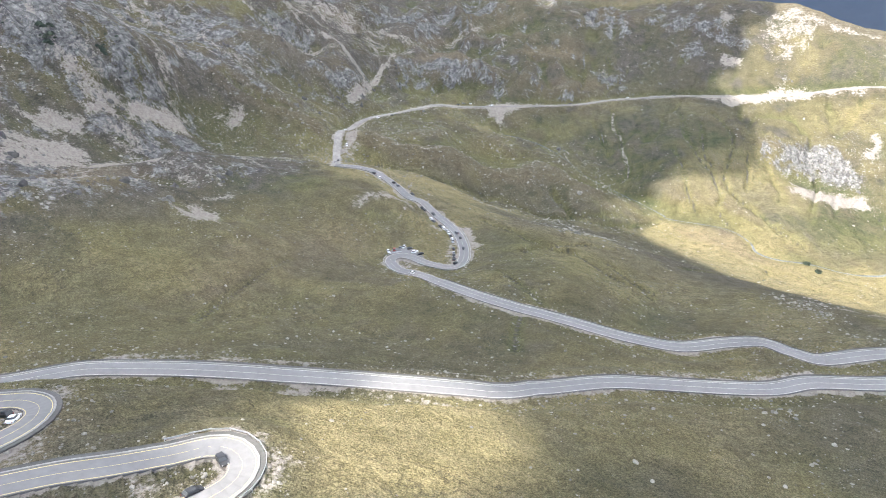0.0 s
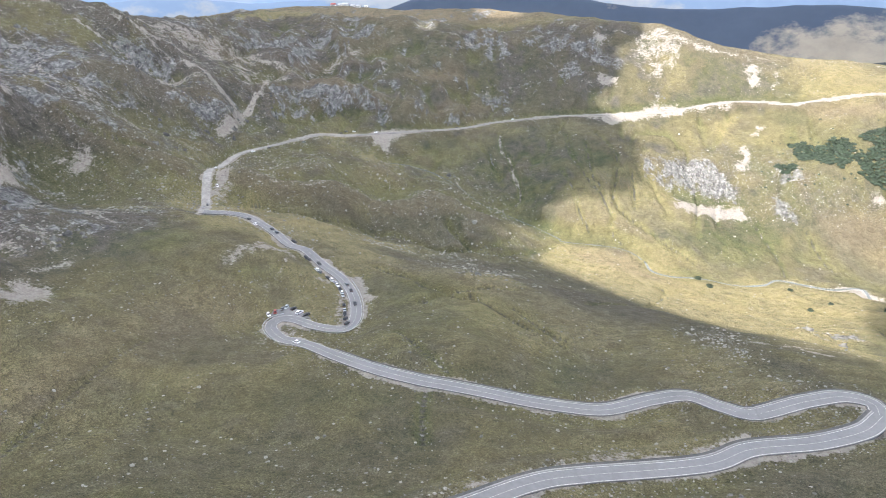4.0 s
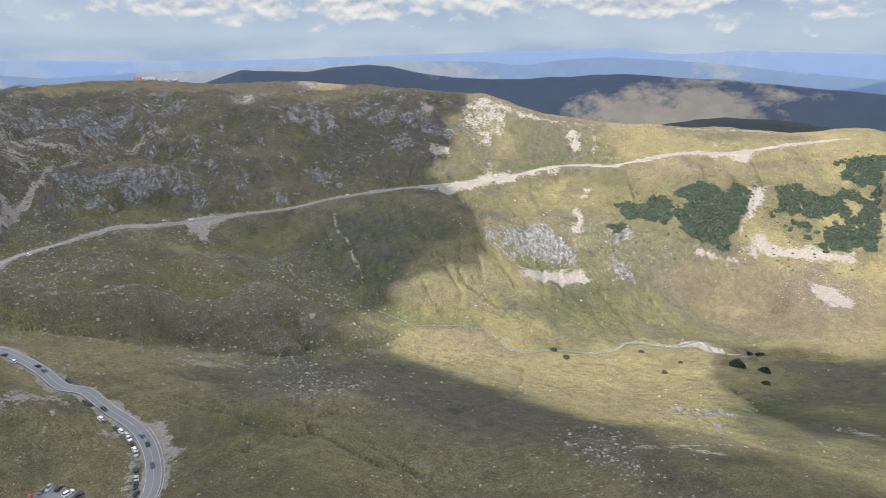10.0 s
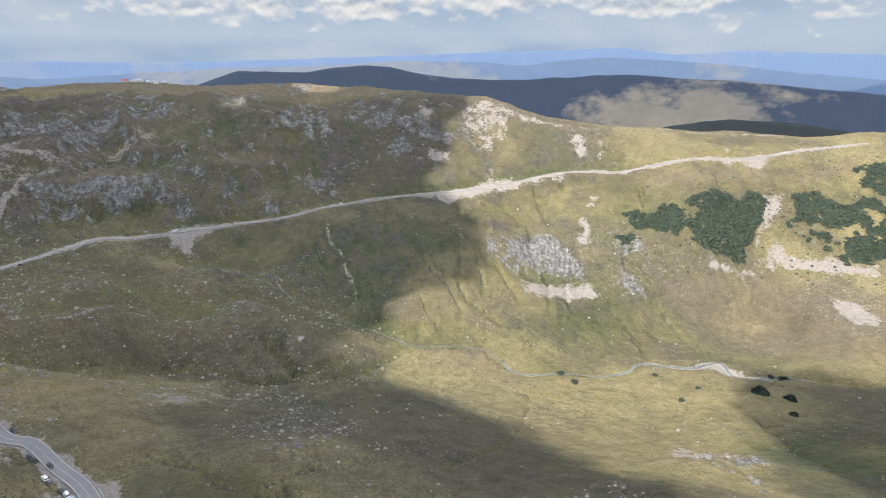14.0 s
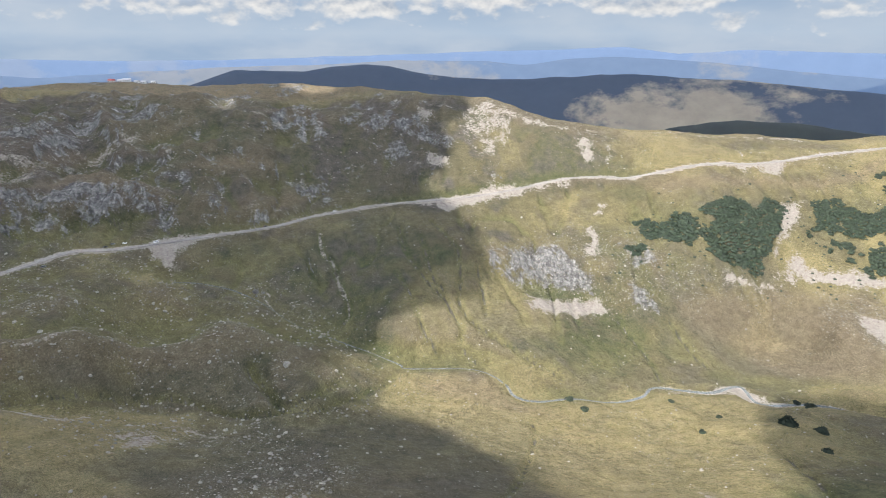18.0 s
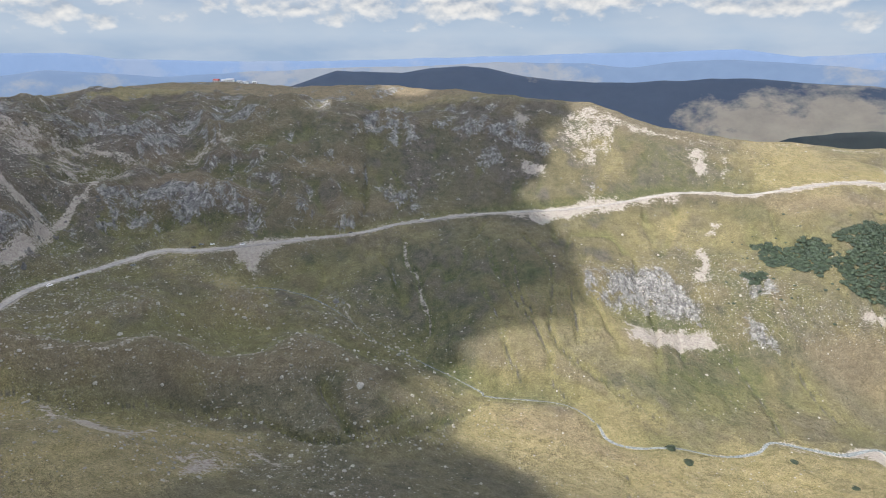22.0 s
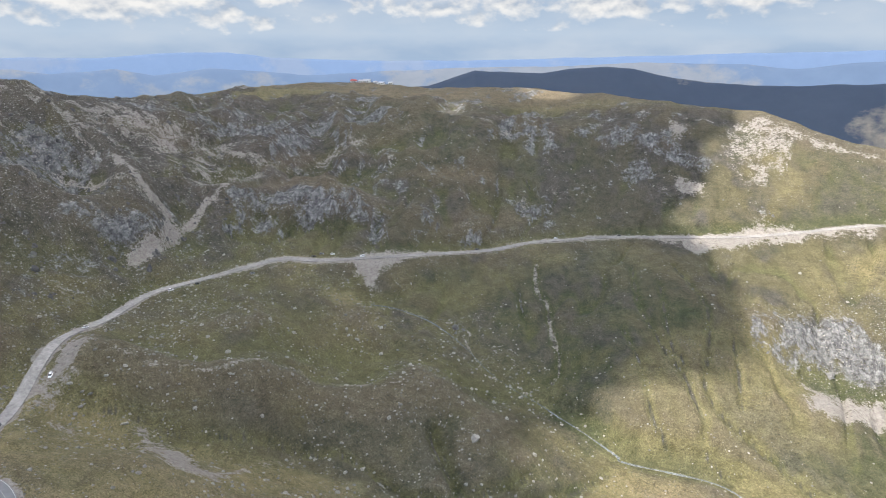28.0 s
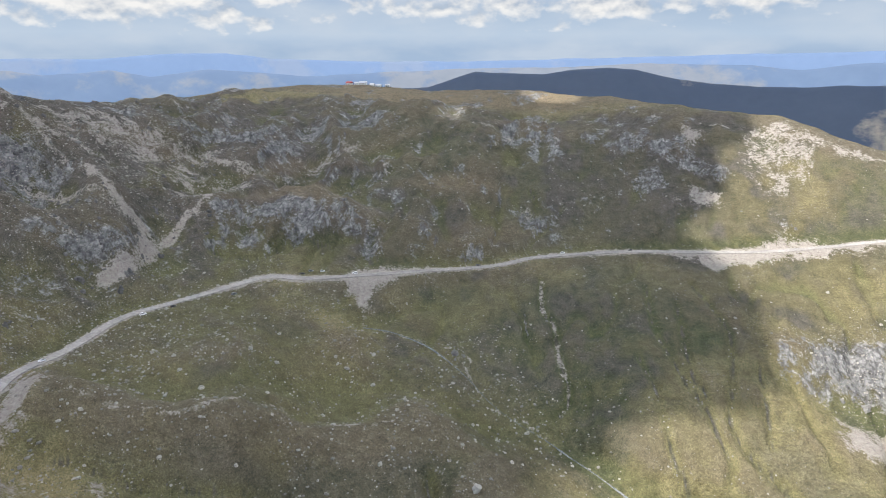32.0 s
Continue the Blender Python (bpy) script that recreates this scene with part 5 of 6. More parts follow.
def build_sky():
    m, n, l, bsdf = material("cloudy_sky")
    geo = n.new("ShaderNodeNewGeometry").outputs["Position"]
    sepz = n.new("ShaderNodeSeparateXYZ")
    l.new(geo, sepz.inputs[0])
    h = maths(n, l, 'DIVIDE', maths(n, l, 'SUBTRACT', sepz.outputs[2], 250), 600)
    blue = ramp(n, l, h, (0.06, (0.47, 0.62, 0.83)), (0.22, (0.60, 0.74, 0.92)), (0.45, (0.52, 0.66, 0.85)), (1.0, (0.36, 0.52, 0.78)))
    def squashed(tall, down):
        mp = n.new("ShaderNodeMapping")
        mp.inputs["Scale"].default_value = (1, 1, tall)
        mp.inputs["Location"].default_value = (0, 0, down)
        l.new(geo, mp.inputs["Vector"])
        return mp.outputs[0]
    bank = noise_node(n, l, 0.0011, 3, 0.5, squashed(3.2, 0))
    puff, under = noise_node(n, l, 0.0052, 8, 0.52, squashed(1.7, 0)), noise_node(n, l, 0.0052, 3, 0.5, squashed(1.7, -55))
    soft = noise_node(n, l, 0.0014, 4, 0.5, squashed(3.0, 0))
    cover = maths(n, l, 'ADD', maths(n, l, 'MULTIPLY', bank, 0.5), maths(n, l, 'MULTIPLY', puff, 0.5))
    cover = maths(n, l, 'ADD', cover, maths(n, l, 'MULTIPLY', maths(n, l, 'MINIMUM', maths(n, l, 'SUBTRACT', h, 0.42), 0.2), 0.5))
    veil = mix(n, l, ramp(n, l, soft, (0.38, (0, 0, 0)), (0.64, (0.8, 0.8, 0.8))), blue, (0.70, 0.80, 0.93))
    shade = maths(n, l, 'ADD', maths(n, l, 'MULTIPLY', maths(n, l, 'SUBTRACT', under, puff), 1.5), 0.42)
    white = ramp(n, l, shade, (0.25, (1.12, 1.11, 1.09)), (0.47, (0.86, 0.89, 0.93)), (0.66, (0.55, 0.63, 0.75)))
    col = mix(n, l, ramp(n, l, cover, (0.47, (0, 0, 0)), (0.535, (0.7, 0.7, 0.7)), (0.60, (1, 1, 1))), veil, white)
    l.new(col, bsdf.inputs["Emission Color"])
    bsdf.inputs["Base Color"].default_value = (0, 0, 0, 1)
    bsdf.inputs["Specular IOR Level"].default_value = 0.0
    bsdf.inputs["Emission Strength"].default_value = 0.40
    verts, faces, n2 = [], [], 128
    for k in range(n2):
        a = 2 * math.pi * k / n2
        for z in (-200, 1500):
            verts.append((-20 + 4620 * math.sin(a), 160 + 4620 * math.cos(a), z))
    faces = [(2 * k, 2 * k + 1, (2 * k + 3) % (2 * n2), (2 * k + 2) % (2 * n2)) for k in range(n2)]
    return tagged(mesh_object("backdrop_sky", verts, faces, m), "pale blue sky with broken white cumulus over the horizon", "sky", kind="structure")

build_sky()
build_clouds()

# ---- small forms: shared helpers ----
def part(name, bm, mat, parent, label=""):
    me = bpy.data.meshes.new(name)
    bm.to_mesh(me)
    bm.free()
    me.materials.append(mat)
    ob = new(name, me)
    ob.parent = parent
    if label:
        tagged(ob, label)
    return ob

def at_ground(x, y):
    return heights(np.atleast_1d(np.asarray(x, float)), np.atleast_1d(np.asarray(y, float)))

def rock_shape(seed, level=1, flat=0.7, sharp=0.32):
    """A broken stone: points and triangles of a dented ball."""
    bm = bmesh.new()
    bmesh.ops.create_icosphere(bm, subdivisions=level, radius=1.0)
    rng = np.random.default_rng(seed)
    cuts = rng.normal(size=(7, 3))
    cuts /= np.linalg.norm(cuts, axis=1, keepdims=True)
    co = np.array([v.co for v in bm.verts])
    for c, depth in zip(cuts, rng.uniform(0.5, 0.85, 7)):
        over = co @ c - depth
        co -= np.outer(np.maximum(over, 0), c)
    co *= 1 + rng.uniform(-sharp, sharp, (len(co), 1)) * 0.5
    co *= rng.uniform(0.75, 1.25, 3) * (1, 1, flat)
    tri = np.array([[v.index for v in f.verts] for f in bm.faces])
    bm.free()
    return co, tri

def merged(name, shapes, places, sizes, turns, pick, mat, tall=None):
    """Many copies of a few shapes, joined into one mesh."""
    verts, faces, base = [], [], 0
    for k, (co, tri) in enumerate(shapes):
        mine = np.nonzero(pick == k)[0]
        c, s = np.cos(turns[mine]), np.sin(turns[mine])
        x = co[None, :, 0] * c[:, None] - co[None, :, 1] * s[:, None]
        y = co[None, :, 0] * s[:, None] + co[None, :, 1] * c[:, None]
        z = np.repeat(co[None, :, 2], len(mine), 0) * (1 if tall is None else tall[mine][:, None])
        p = np.stack([x, y, z], -1) * sizes[mine][:, None, None] + places[mine][:, None, :]
        verts.append(p.reshape(-1, 3))
        faces.append((tri[None] + (np.arange(len(mine)) * len(co))[:, None, None] + base).reshape(-1, 3))
        base += len(mine) * len(co)
    v, f = np.vstack(verts), np.vstack(faces)
    me = bpy.data.meshes.new(name)
    me.vertices.add(len(v))
    me.vertices.foreach_set("co", v.ravel())
    me.loops.add(f.size)
    me.loops.foreach_set("vertex_index", f.ravel().astype(np.int32))
    me.polygons.add(len(f))
    me.polygons.foreach_set("loop_start", np.arange(0, f.size, 3, dtype=np.int32))
    me.polygons.foreach_set("loop_total", np.full(len(f), 3, np.int32))
    me.update(calc_edges=True)
    me.materials.append(mat)
    return new(name, me)

def stone_material(name, dark, light, scale):
    m, n, l, bsdf = material(name)
    geo = n.new("ShaderNodeNewGeometry")
    f = noise_node(n, l, scale, 6, 0.7, geo.outputs["Position"])
    c = ramp(n, l, f, (0.3, dark), (0.7, light))
    c = mix(n, l, 1.0, c, ramp(n, l, geo.outputs["Random Per Island"], (0, (0.6, 0.6, 0.6)), (1, (1.25, 1.24, 1.2))), 'MULTIPLY')
    l.new(c, bsdf.inputs["Base Color"])
    bsdf.inputs["Roughness"].default_value = 0.92
    bump(n, l, bsdf, f, 0.7, 0.25)
    return m

STONE = stone_material("pale_limestone", (0.14, 0.132, 0.115), (0.35, 0.33, 0.29), 1.3)
CRAGROCK = stone_material("grey_crag_rock", (0.05, 0.048, 0.045), (0.18, 0.173, 0.163), 0.5)
SMALL = [rock_shape(k, 1, 0.62) for k in range(6)]
CHUNK = [rock_shape(40 + k, 2, 0.95, 0.45) for k in range(5)]
rng = np.random.default_rng(7)

# ---- loose stones ----
def scatter_stones():
    xs, ys, ss = [], [], []
    def strew(n, x0, x1, y0, y1, lo, hi, clump):
        x, y = rng.uniform(x0, x1, n), rng.uniform(y0, y1, n)
        keep = fbm(x, y, clump, 3, 17) + 0.25 * rng.random(n) > 0.66
        xs.append(x[keep]); ys.append(y[keep])
        ss.append(lo * (hi / lo) ** (rng.random(keep.sum()) ** 2.8))
    strew(7000, -240, 260, 60, 330, 0.10, 0.8, 26)
    strew(9000, -420, -40, 380, 720, 0.16, 1.4, 34)
    strew(7000, -420, -60, 430, 700, 0.16, 1.2, 12)
    strew(2600, -60, 420, 300, 700, 0.2, 0.9, 45)
    strew(11000, -650, -300, 130, 560, 0.22, 1.7, 24)
    strew(2500, -500, 480, 690, 1000, 0.25, 1.5, 40)
    strew(3500, -600, -40, 780, 1100, 0.3, 1.7, 22)
    strew(6000, -600, -440, 640, 840, 0.3, 1.3, 30)
    for share, ring in [(0.4, r) for _, r in MARKS["stone_ring"]] + [(0.08, r) for _, r in MARKS["rock_ring"]]:
        n = int(share * min(500, 60 + 0.08 * np.ptp(ring[:, 0]) * np.ptp(ring[:, 1])))
        x, y = rng.uniform(ring[:, 0].min(), ring[:, 0].max(), n), rng.uniform(ring[:, 1].min(), ring[:, 1].max(), n)
        k = inside(x, y, ring)
        xs.append(x[k]); ys.append(y[k]); ss.append(0.2 * 6.0 ** (rng.random(k.sum()) ** 1.8))
    for line, half in ROADS.values():
        n = len(line) * 5
        k = rng.integers(0, len(line), n)
        off = rng.normal(0, 5, n)
        off += np.sign(off) * (half + 1.2)
        t = np.gradient(line[:, :2], axis=0)
        t /= np.linalg.norm(t, axis=1, keepdims=True)
        xs.append(line[k, 0] - t[k, 1] * off); ys.append(line[k, 1] + t[k, 0] * off); ss.append(0.15 * 4 ** rng.random(n) ** 2)
    x, y, s = np.concatenate(xs), np.concatenate(ys), np.concatenate(ss)
    free = np.ones(len(x), bool)
    for line, half in ROADS.values():
        d, _ = near_line(x, y, line, 20)
        free &= d > half + 0.8 + s
    x, y, s = x[free], y[free], s[free]
    z = at_ground(x, y) + 0.12 * s
    ob = merged("loose_stones", SMALL, np.column_stack([x, y, z]), s, rng.uniform(0, 6.28, len(x)), rng.integers(0, 6, len(x)), STONE)
    tagged(ob, "pale limestone stones strewn over grassy slopes", "stones", kind="stuff")

scatter_stones()

# ---- boulders that stand out ----
def place_boulders():
    shapes = []
    for k in range(6):
        co, tri = rock_shape(90 + k, 2, 0.8, 0.3)
        me = bpy.data.meshes.new("boulder")
        me.from_pydata([tuple(v) for v in co], [], [tuple(int(i) for i in f) for f in tri])
        me.materials.append(STONE)
        shapes.append(me)
    spots = [(-127, 572, 3.2)]
    for _ in range(70):
        spots.append((rng.uniform(-400, -90), rng.uniform(480, 680), rng.uniform(0.9, 2.0)))
    for _ in range(40):
        spots.append((rng.uniform(-230, 200), rng.uniform(110, 330), rng.uniform(0.5, 1.0)))
    for _ in range(30):
        spots.append((rng.uniform(-60, 330), rng.uniform(480, 880), rng.uniform(0.8, 1.8)))
    zs = at_ground([p[0] for p in spots], [p[1] for p in spots])
    for i, (x, y, s) in enumerate(spots):
        if any(near_line(np.array([x]), np.array([y]), line, 30)[0][0] < half + 3 for line, half in ROADS.values()):
            continue
        ob = new("boulder", shapes[i % 6])
        ob.matrix_world = Matrix.LocRotScale((x, y, zs[i] + 0.1 * s), Euler((0.2 * math.sin(i), 0.2 * math.cos(i), i * 1.7)), (s, s, s))
        tagged(ob, "pale grey limestone boulder lying in the grass", "boulder", group="boulders on the slopes")

place_boulders()

# ---- rock outcrops ----
CHUNK_MESH = []
for co, tri in CHUNK:
    me = bpy.data.meshes.new("rock")
    me.from_pydata([tuple(v) for v in co], [], [tuple(int(i) for i in f) for f in tri])
    me.materials.append(CRAGROCK)
    CHUNK_MESH.append(me)

def outcrop(ring, count, low, high, label, tall=1.3):
    """Bare rock: an anchor with each of its rocks as a part."""
    ring = np.array(ring, float)
    x = rng.uniform(ring[:, 0].min(), ring[:, 0].max(), count * 4)
    y = rng.uniform(ring[:, 1].min(), ring[:, 1].max(), count * 4)
    k = np.nonzero(inside(x, y, ring) & (fbm(x, y, 22, 3, 29) > 0.42))[0][:count]
    if len(k) < 3:
        return
    x, y = x[k], y[k]
    s = low * (high / low) ** (rng.random(len(k)) ** 1.5)
    z = at_ground(x, y) - 0.62 * s
    root = new("rock_outcrop")
    root.location = (x[0], y[0], z[0])
    tagged(root, label, "rock outcrop", group="rock outcrops on the slopes")
    for i in range(len(x)):
        ob = new("rock", CHUNK_MESH[i % 5])
        ob.parent = root
        ob.location = (x[i] - x[0], y[i] - y[0], z[i] - z[0])
        ob.rotation_euler = (0.3 * math.sin(i * 2.2), 0.3 * math.cos(i * 1.3), i * 2.4)
        ob.scale = (s[i], s[i] * 0.8, s[i] * (0.7 + 0.6 * ((i * 7) % 10) / 10))

for size, ring in MARKS["rock_ring"]:
    area = 0.5 * abs(np.dot(ring[:, 0], np.roll(ring[:, 1], 1)) - np.dot(ring[:, 1], np.roll(ring[:, 0], 1)))
    outcrop(ring, int(np.clip(area * 0.004, 6, 22)), 1.6, 5.0, "weathered grey rock outcrop breaking through the slope")

def crag_blocks():
    x, y = rng.uniform(-680, -260, 9000), rng.uniform(140, 960, 9000)
    left = np.maximum(step(-340, -460, x) * step(960, 850, y), step(-260, -330, x) * step(430, 330, y))
    k = np.nonzero((left > 0.5) & (fbm(x, y, 42, 4, 63) > 0.55))[0][:1600]
    x, y = x[k], y[k]
    s = 0.7 * 5.0 ** (rng.random(len(k)) ** 2.0)
    ob = merged("crag_blocks", CHUNK, np.column_stack([x, y, at_ground(x, y) - 0.5 * s]), s, rng.uniform(0, 6.28, len(k)), rng.integers(0, 5, len(k)), CRAGROCK, tall=rng.uniform(0.7, 1.5, len(k)))
    tagged(ob, "broken grey rock ribs and blocks on the steep mountainside", "rocks", kind="stuff")

crag_blocks()
OUTCROP = [(112.7, 397.1), (131.0, 416.4), (128.4, 393.3), (115.5, 354.5)]
outcrop([(x + dx, y + dy) for (x, y), (dx, dy) in zip(OUTCROP + OUTCROP[::-1], [(0, -5)] * 4 + [(0, 5)] * 4)], 60, 1.2, 4.2, "dark knoll of bare rock above the stream meadow")

# ---- dwarf mountain pine ----
def needle_clump(seed, blades):
    r = np.random.default_rng(seed)
    co, tri = [], []
    for k in range(blades):
        a, u = r.uniform(0, 6.28), r.random() ** 0.5
        rad = u * (0.85 + 0.25 * math.sin(3 * a + seed))
        top = 0.62 * (1 - u ** 2.2) * r.uniform(0.75, 1.15) + 0.05
        c = np.array([rad * math.cos(a), rad * math.sin(a), top])
        out = np.array([math.cos(a) * (0.3 + u), math.sin(a) * (0.3 + u), 0.75])
        out /= np.linalg.norm(out)
        side = np.cross(out, r.normal(size=3))
        side /= np.linalg.norm(side) + 1e-6
        ln, wd = r.uniform(0.16, 0.3), r.uniform(0.07, 0.13)
        b = len(co)
        co += [c - side * wd, c + side * wd, c + out * ln]
        tri.append((b, b + 1, b + 2))
        side2 = np.cross(out, side)
        co += [c - side2 * wd, c + side2 * wd, c + out * ln * 0.8]
        tri.append((b + 3, b + 4, b + 5))
    # woody heart under the needles
    n, b = 9, len(co)
    for ring_r, ring_z in ((0.95, -0.1), (0.8, 0.22), (0.42, 0.45)):
        co += [np.array([ring_r * math.cos(6.283 * i / n) * r.uniform(0.85, 1.1), ring_r * math.sin(6.283 * i / n) * r.uniform(0.85, 1.1), ring_z]) for i in range(n)]
    co.append(np.array([0, 0, 0.52]))
    for row in range(2):
        for i in range(n):
            p, q = b + row * n + i, b + row * n + (i + 1) % n
            tri += [(p, q, q + n), (p, q + n, p + n)]
    tri += [(b + 2 * n + i, b + 2 * n + (i + 1) % n, len(co) - 1) for i in range(n)]
    return np.array(co), np.array(tri)

def foliage(name, dark, light):
    m, n, l, bsdf = material(name)
    geo = n.new("ShaderNodeNewGeometry")
    f = noise_node(n, l, 0.35, 4, 0.6, geo.outputs["Position"])
    c = mix(n, l, 0.5, ramp(n, l, f, (0.3, dark), (0.7, light)), ramp(n, l, geo.outputs["Random Per Island"], (0, dark), (1, light)))
    l.new(c, bsdf.inputs["Base Color"])
    bsdf.inputs["Roughness"].default_value = 0.8
    return m

PINE = foliage("dwarf_pine_needles", (0.010, 0.018, 0.011), (0.032, 0.050, 0.026))
CLUMPS = [needle_clump(k, 26) for k in range(5)]

def plant_pines():
    xs, ys, ss = [], [], []
    for _, ring in MARKS["forest_ring"]:
        n = int((np.ptp(ring[:, 0]) + 40) * (np.ptp(ring[:, 1]) + 40) * 0.34)
        x, y = rng.uniform(ring[:, 0].min() - 20, ring[:, 0].max() + 20, n), rng.uniform(ring[:, 1].min() - 20, ring[:, 1].max() + 20, n)
        wx, wy = x + 34 * (fbm(x, y, 30, 4, 33) - 0.5), y + 34 * (fbm(x, y, 30, 4, 37) - 0.5)
        gaps = fbm(x, y, 26, 4, 43, 0.6)
        k = inside(wx, wy, ring) & (gaps > 0.41)
        xs.append(x[k]); ys.append(y[k]); ss.append(1.1 + 2.6 * rng.random(k.sum()) ** 1.6)
        m = (rng.random(n) < 0.006) & ~k
        xs.append(x[m]); ys.append(y[m]); ss.append(rng.uniform(0.8, 2.0, m.sum()))
    x, y, s = np.concatenate(xs), np.concatenate(ys), np.concatenate(ss)
    few = rng.permutation(len(x))[:9500]
    x, y, s = x[few], y[few], s[few]
    ob = merged("dwarf_pine_thicket", CLUMPS, np.column_stack([x, y, at_ground(x, y) + 0.1]), s, rng.uniform(0, 6.28, len(x)), rng.integers(0, 5, len(x)), PINE)
    tagged(ob, "dense dark green dwarf mountain pine thicket on the slope", "shrubs", kind="stuff")

plant_pines()
BUSHES = [(81.3, 604.0), (89.5, 589.5), (160.0, 603.6), (185.2, 576.2), (163.0, 552.5), (223.1, 555.5), (241.4, 546.0), (225.4, 514.0),
    (264.6, 596.0), (262.3, 610.5)]

def bush(x, y, size, seed):
    root = new("juniper_bush")
    root.location = (x, y, at_ground(x, y)[0])
    tagged(root, "low rounded dark green juniper bush in the meadow", "bush", group="bushes by the stream")
    co, tri = needle_clump(100 + seed, 150)
    me = bpy.data.meshes.new("crown")
    me.from_pydata([tuple(v * size) for v in co], [], [tuple(int(i) for i in f) for f in tri])
    me.materials.append(PINE)
    crown = new("crown", me)
    crown.parent = root
    bm = bmesh.new()
    for k in range(4):
        a = 1.57 * k + seed
        r = bmesh.ops.create_cone(bm, segments=6, radius1=0.07 * size, radius2=0.03 * size, depth=0.5 * size)
        bmesh.ops.transform(bm, matrix=Matrix.Translation((0.15 * size * math.cos(a), 0.15 * size * math.sin(a), 0.2 * size)) @ Euler((0.5 * math.sin(a), -0.5 * math.cos(a), 0)).to_matrix().to_4x4(), verts=r["verts"])
    part("stem", bm, CRAGROCK, root)

for k, (x, y) in enumerate(BUSHES):
    bush(x, y, (3.6, 3.2, 2.6, 2.4, 2.8, 6.5, 5.0, 3.5, 4.5, 3.0)[k % 10], k)

# ---- the stream ----
def build_stream():
    m, n, l, bsdf = material("shallow_water")
    geo = n.new("ShaderNodeNewGeometry").outputs["Position"]
    f = noise_node(n, l, 0.9, 5, 0.6, geo)
    l.new(ramp(n, l, f, (0.38, (0.07, 0.08, 0.072)), (0.68, (0.26, 0.265, 0.26))), bsdf.inputs["Base Color"])
    bsdf.inputs["Roughness"].default_value = 0.25
    bump(n, l, bsdf, f, 0.3, 0.1)
    line = BROOK.copy()
    line[:, 2] += 0.15
    wide = 0.12 + 0.45 * step(-70, 40, line[:, 0]) + 0.7 * step(0.35, 0.7, fbm(line[:, 0], line[:, 1], 26, 3, 45)) + 0.7 * step(120, 190, line[:, 0])
    tagged(ribbon("water", line, -wide, wide, 0.0, 0.3, m), "narrow shallow mountain stream over pale gravel", "stream", kind="structure")

build_stream()

# ---- kerbs and guard rails ----
CONCRETE = plain("pale_concrete", (0.25, 0.243, 0.225), 0.9, 1.5, 0.25)
DITCH = plain("dark_gutter", (0.07, 0.068, 0.062), 0.9, 1.0, 0.3)
STEEL = plain("galvanised_steel", (0.52, 0.53, 0.54), 0.45, 2.0, 0.12, 0.8)

def kerb(road, line, offset):
    """A concrete gutter edge along one side of a road, with a flat dark strip for the drain behind it."""
    edge, drain = (ribbon("kerb", line, offset, offset + 0.4, 0.2, 0.7, CONCRETE), ribbon("gutter", line, offset + (0.45 if offset > 0 else -1.15), offset + (1.6 if offset > 0 else 0.0), 0.03, 0.4, DITCH))
    edge.parent = drain.parent = road

def guard_rail(line, offset):
    """A steel guard rail on posts along a line, that far to its left."""
    p = np.asarray(line)
    t = np.gradient(p[:, :2], axis=0)
    t /= np.maximum(np.linalg.norm(t, axis=1, keepdims=True), 1e-6)
    q = np.column_stack([p[:, 0] - t[:, 1] * offset, p[:, 1] + t[:, 0] * offset, p[:, 2]])
    root = new("guard_rail")
    root.location = q[0]
    tagged(root, "galvanised steel guard rail on posts along the bend", "guard rail", group="guard rails on the bends")
    rel = q - q[0]
    beam = ribbon("beam", rel + (0, 0, 0.78), -0.05, 0.05, 0.0, 0.34, STEEL)
    beam.parent = root
    me = None
    for k in range(0, len(rel), 2):
        if me is None:
            bm = bmesh.new()
            bmesh.ops.create_cube(bm, size=1.0, matrix=Matrix.Translation((0, 0, 0.1)) @ Matrix.Diagonal((0.1, 0.12, 1.3, 1)))
            me = bpy.data.meshes.new("post")
            bm.to_mesh(me)
            bm.free()
            me.materials.append(STEEL)
        post = new("post", me)
        post.parent, post.location = root, rel[k]

_r = {o.name: o for o in bpy.data.objects if o.name in ROADS}
kerb(_r["road_low"], ROADS["road_low"][0], 3.25)
kerb(_r["road_main"], ROADS["road_main"][0][:110], -3.7)
kerb(_r["hairpin_upper"], ROADS["hairpin_upper"][0], 3.05)
kerb(_r["hairpin_outer"], ROADS["hairpin_outer"][0], -3.45)
_main = ROADS["road_main"][0]
_bend = int(np.argmin(np.hypot(_main[:, 0] + 131, _main[:, 1] - 296)))
guard_rail(_main[_bend - 14:_bend + 26], -4.0)
_hp = int(np.argmin(np.hypot(_main[:, 0] + 171, _main[:, 1] - 283)))
guard_rail(_main[_hp - 12:_hp + 6], 4.0)
guard_rail(ROADS["hairpin_upper"][0][14:32], 4.8)

# ---- parking bay at the bend ----
BAY = [(-176.9, 289.7), (-178.7, 296.5), (-176.8, 300.8), (-173.5, 303.7), (-167.4, 302.6), (-160.3, 298.9), (-155.8, 295.5), (-164.6, 293.7),
    (-171.4, 289.5)]

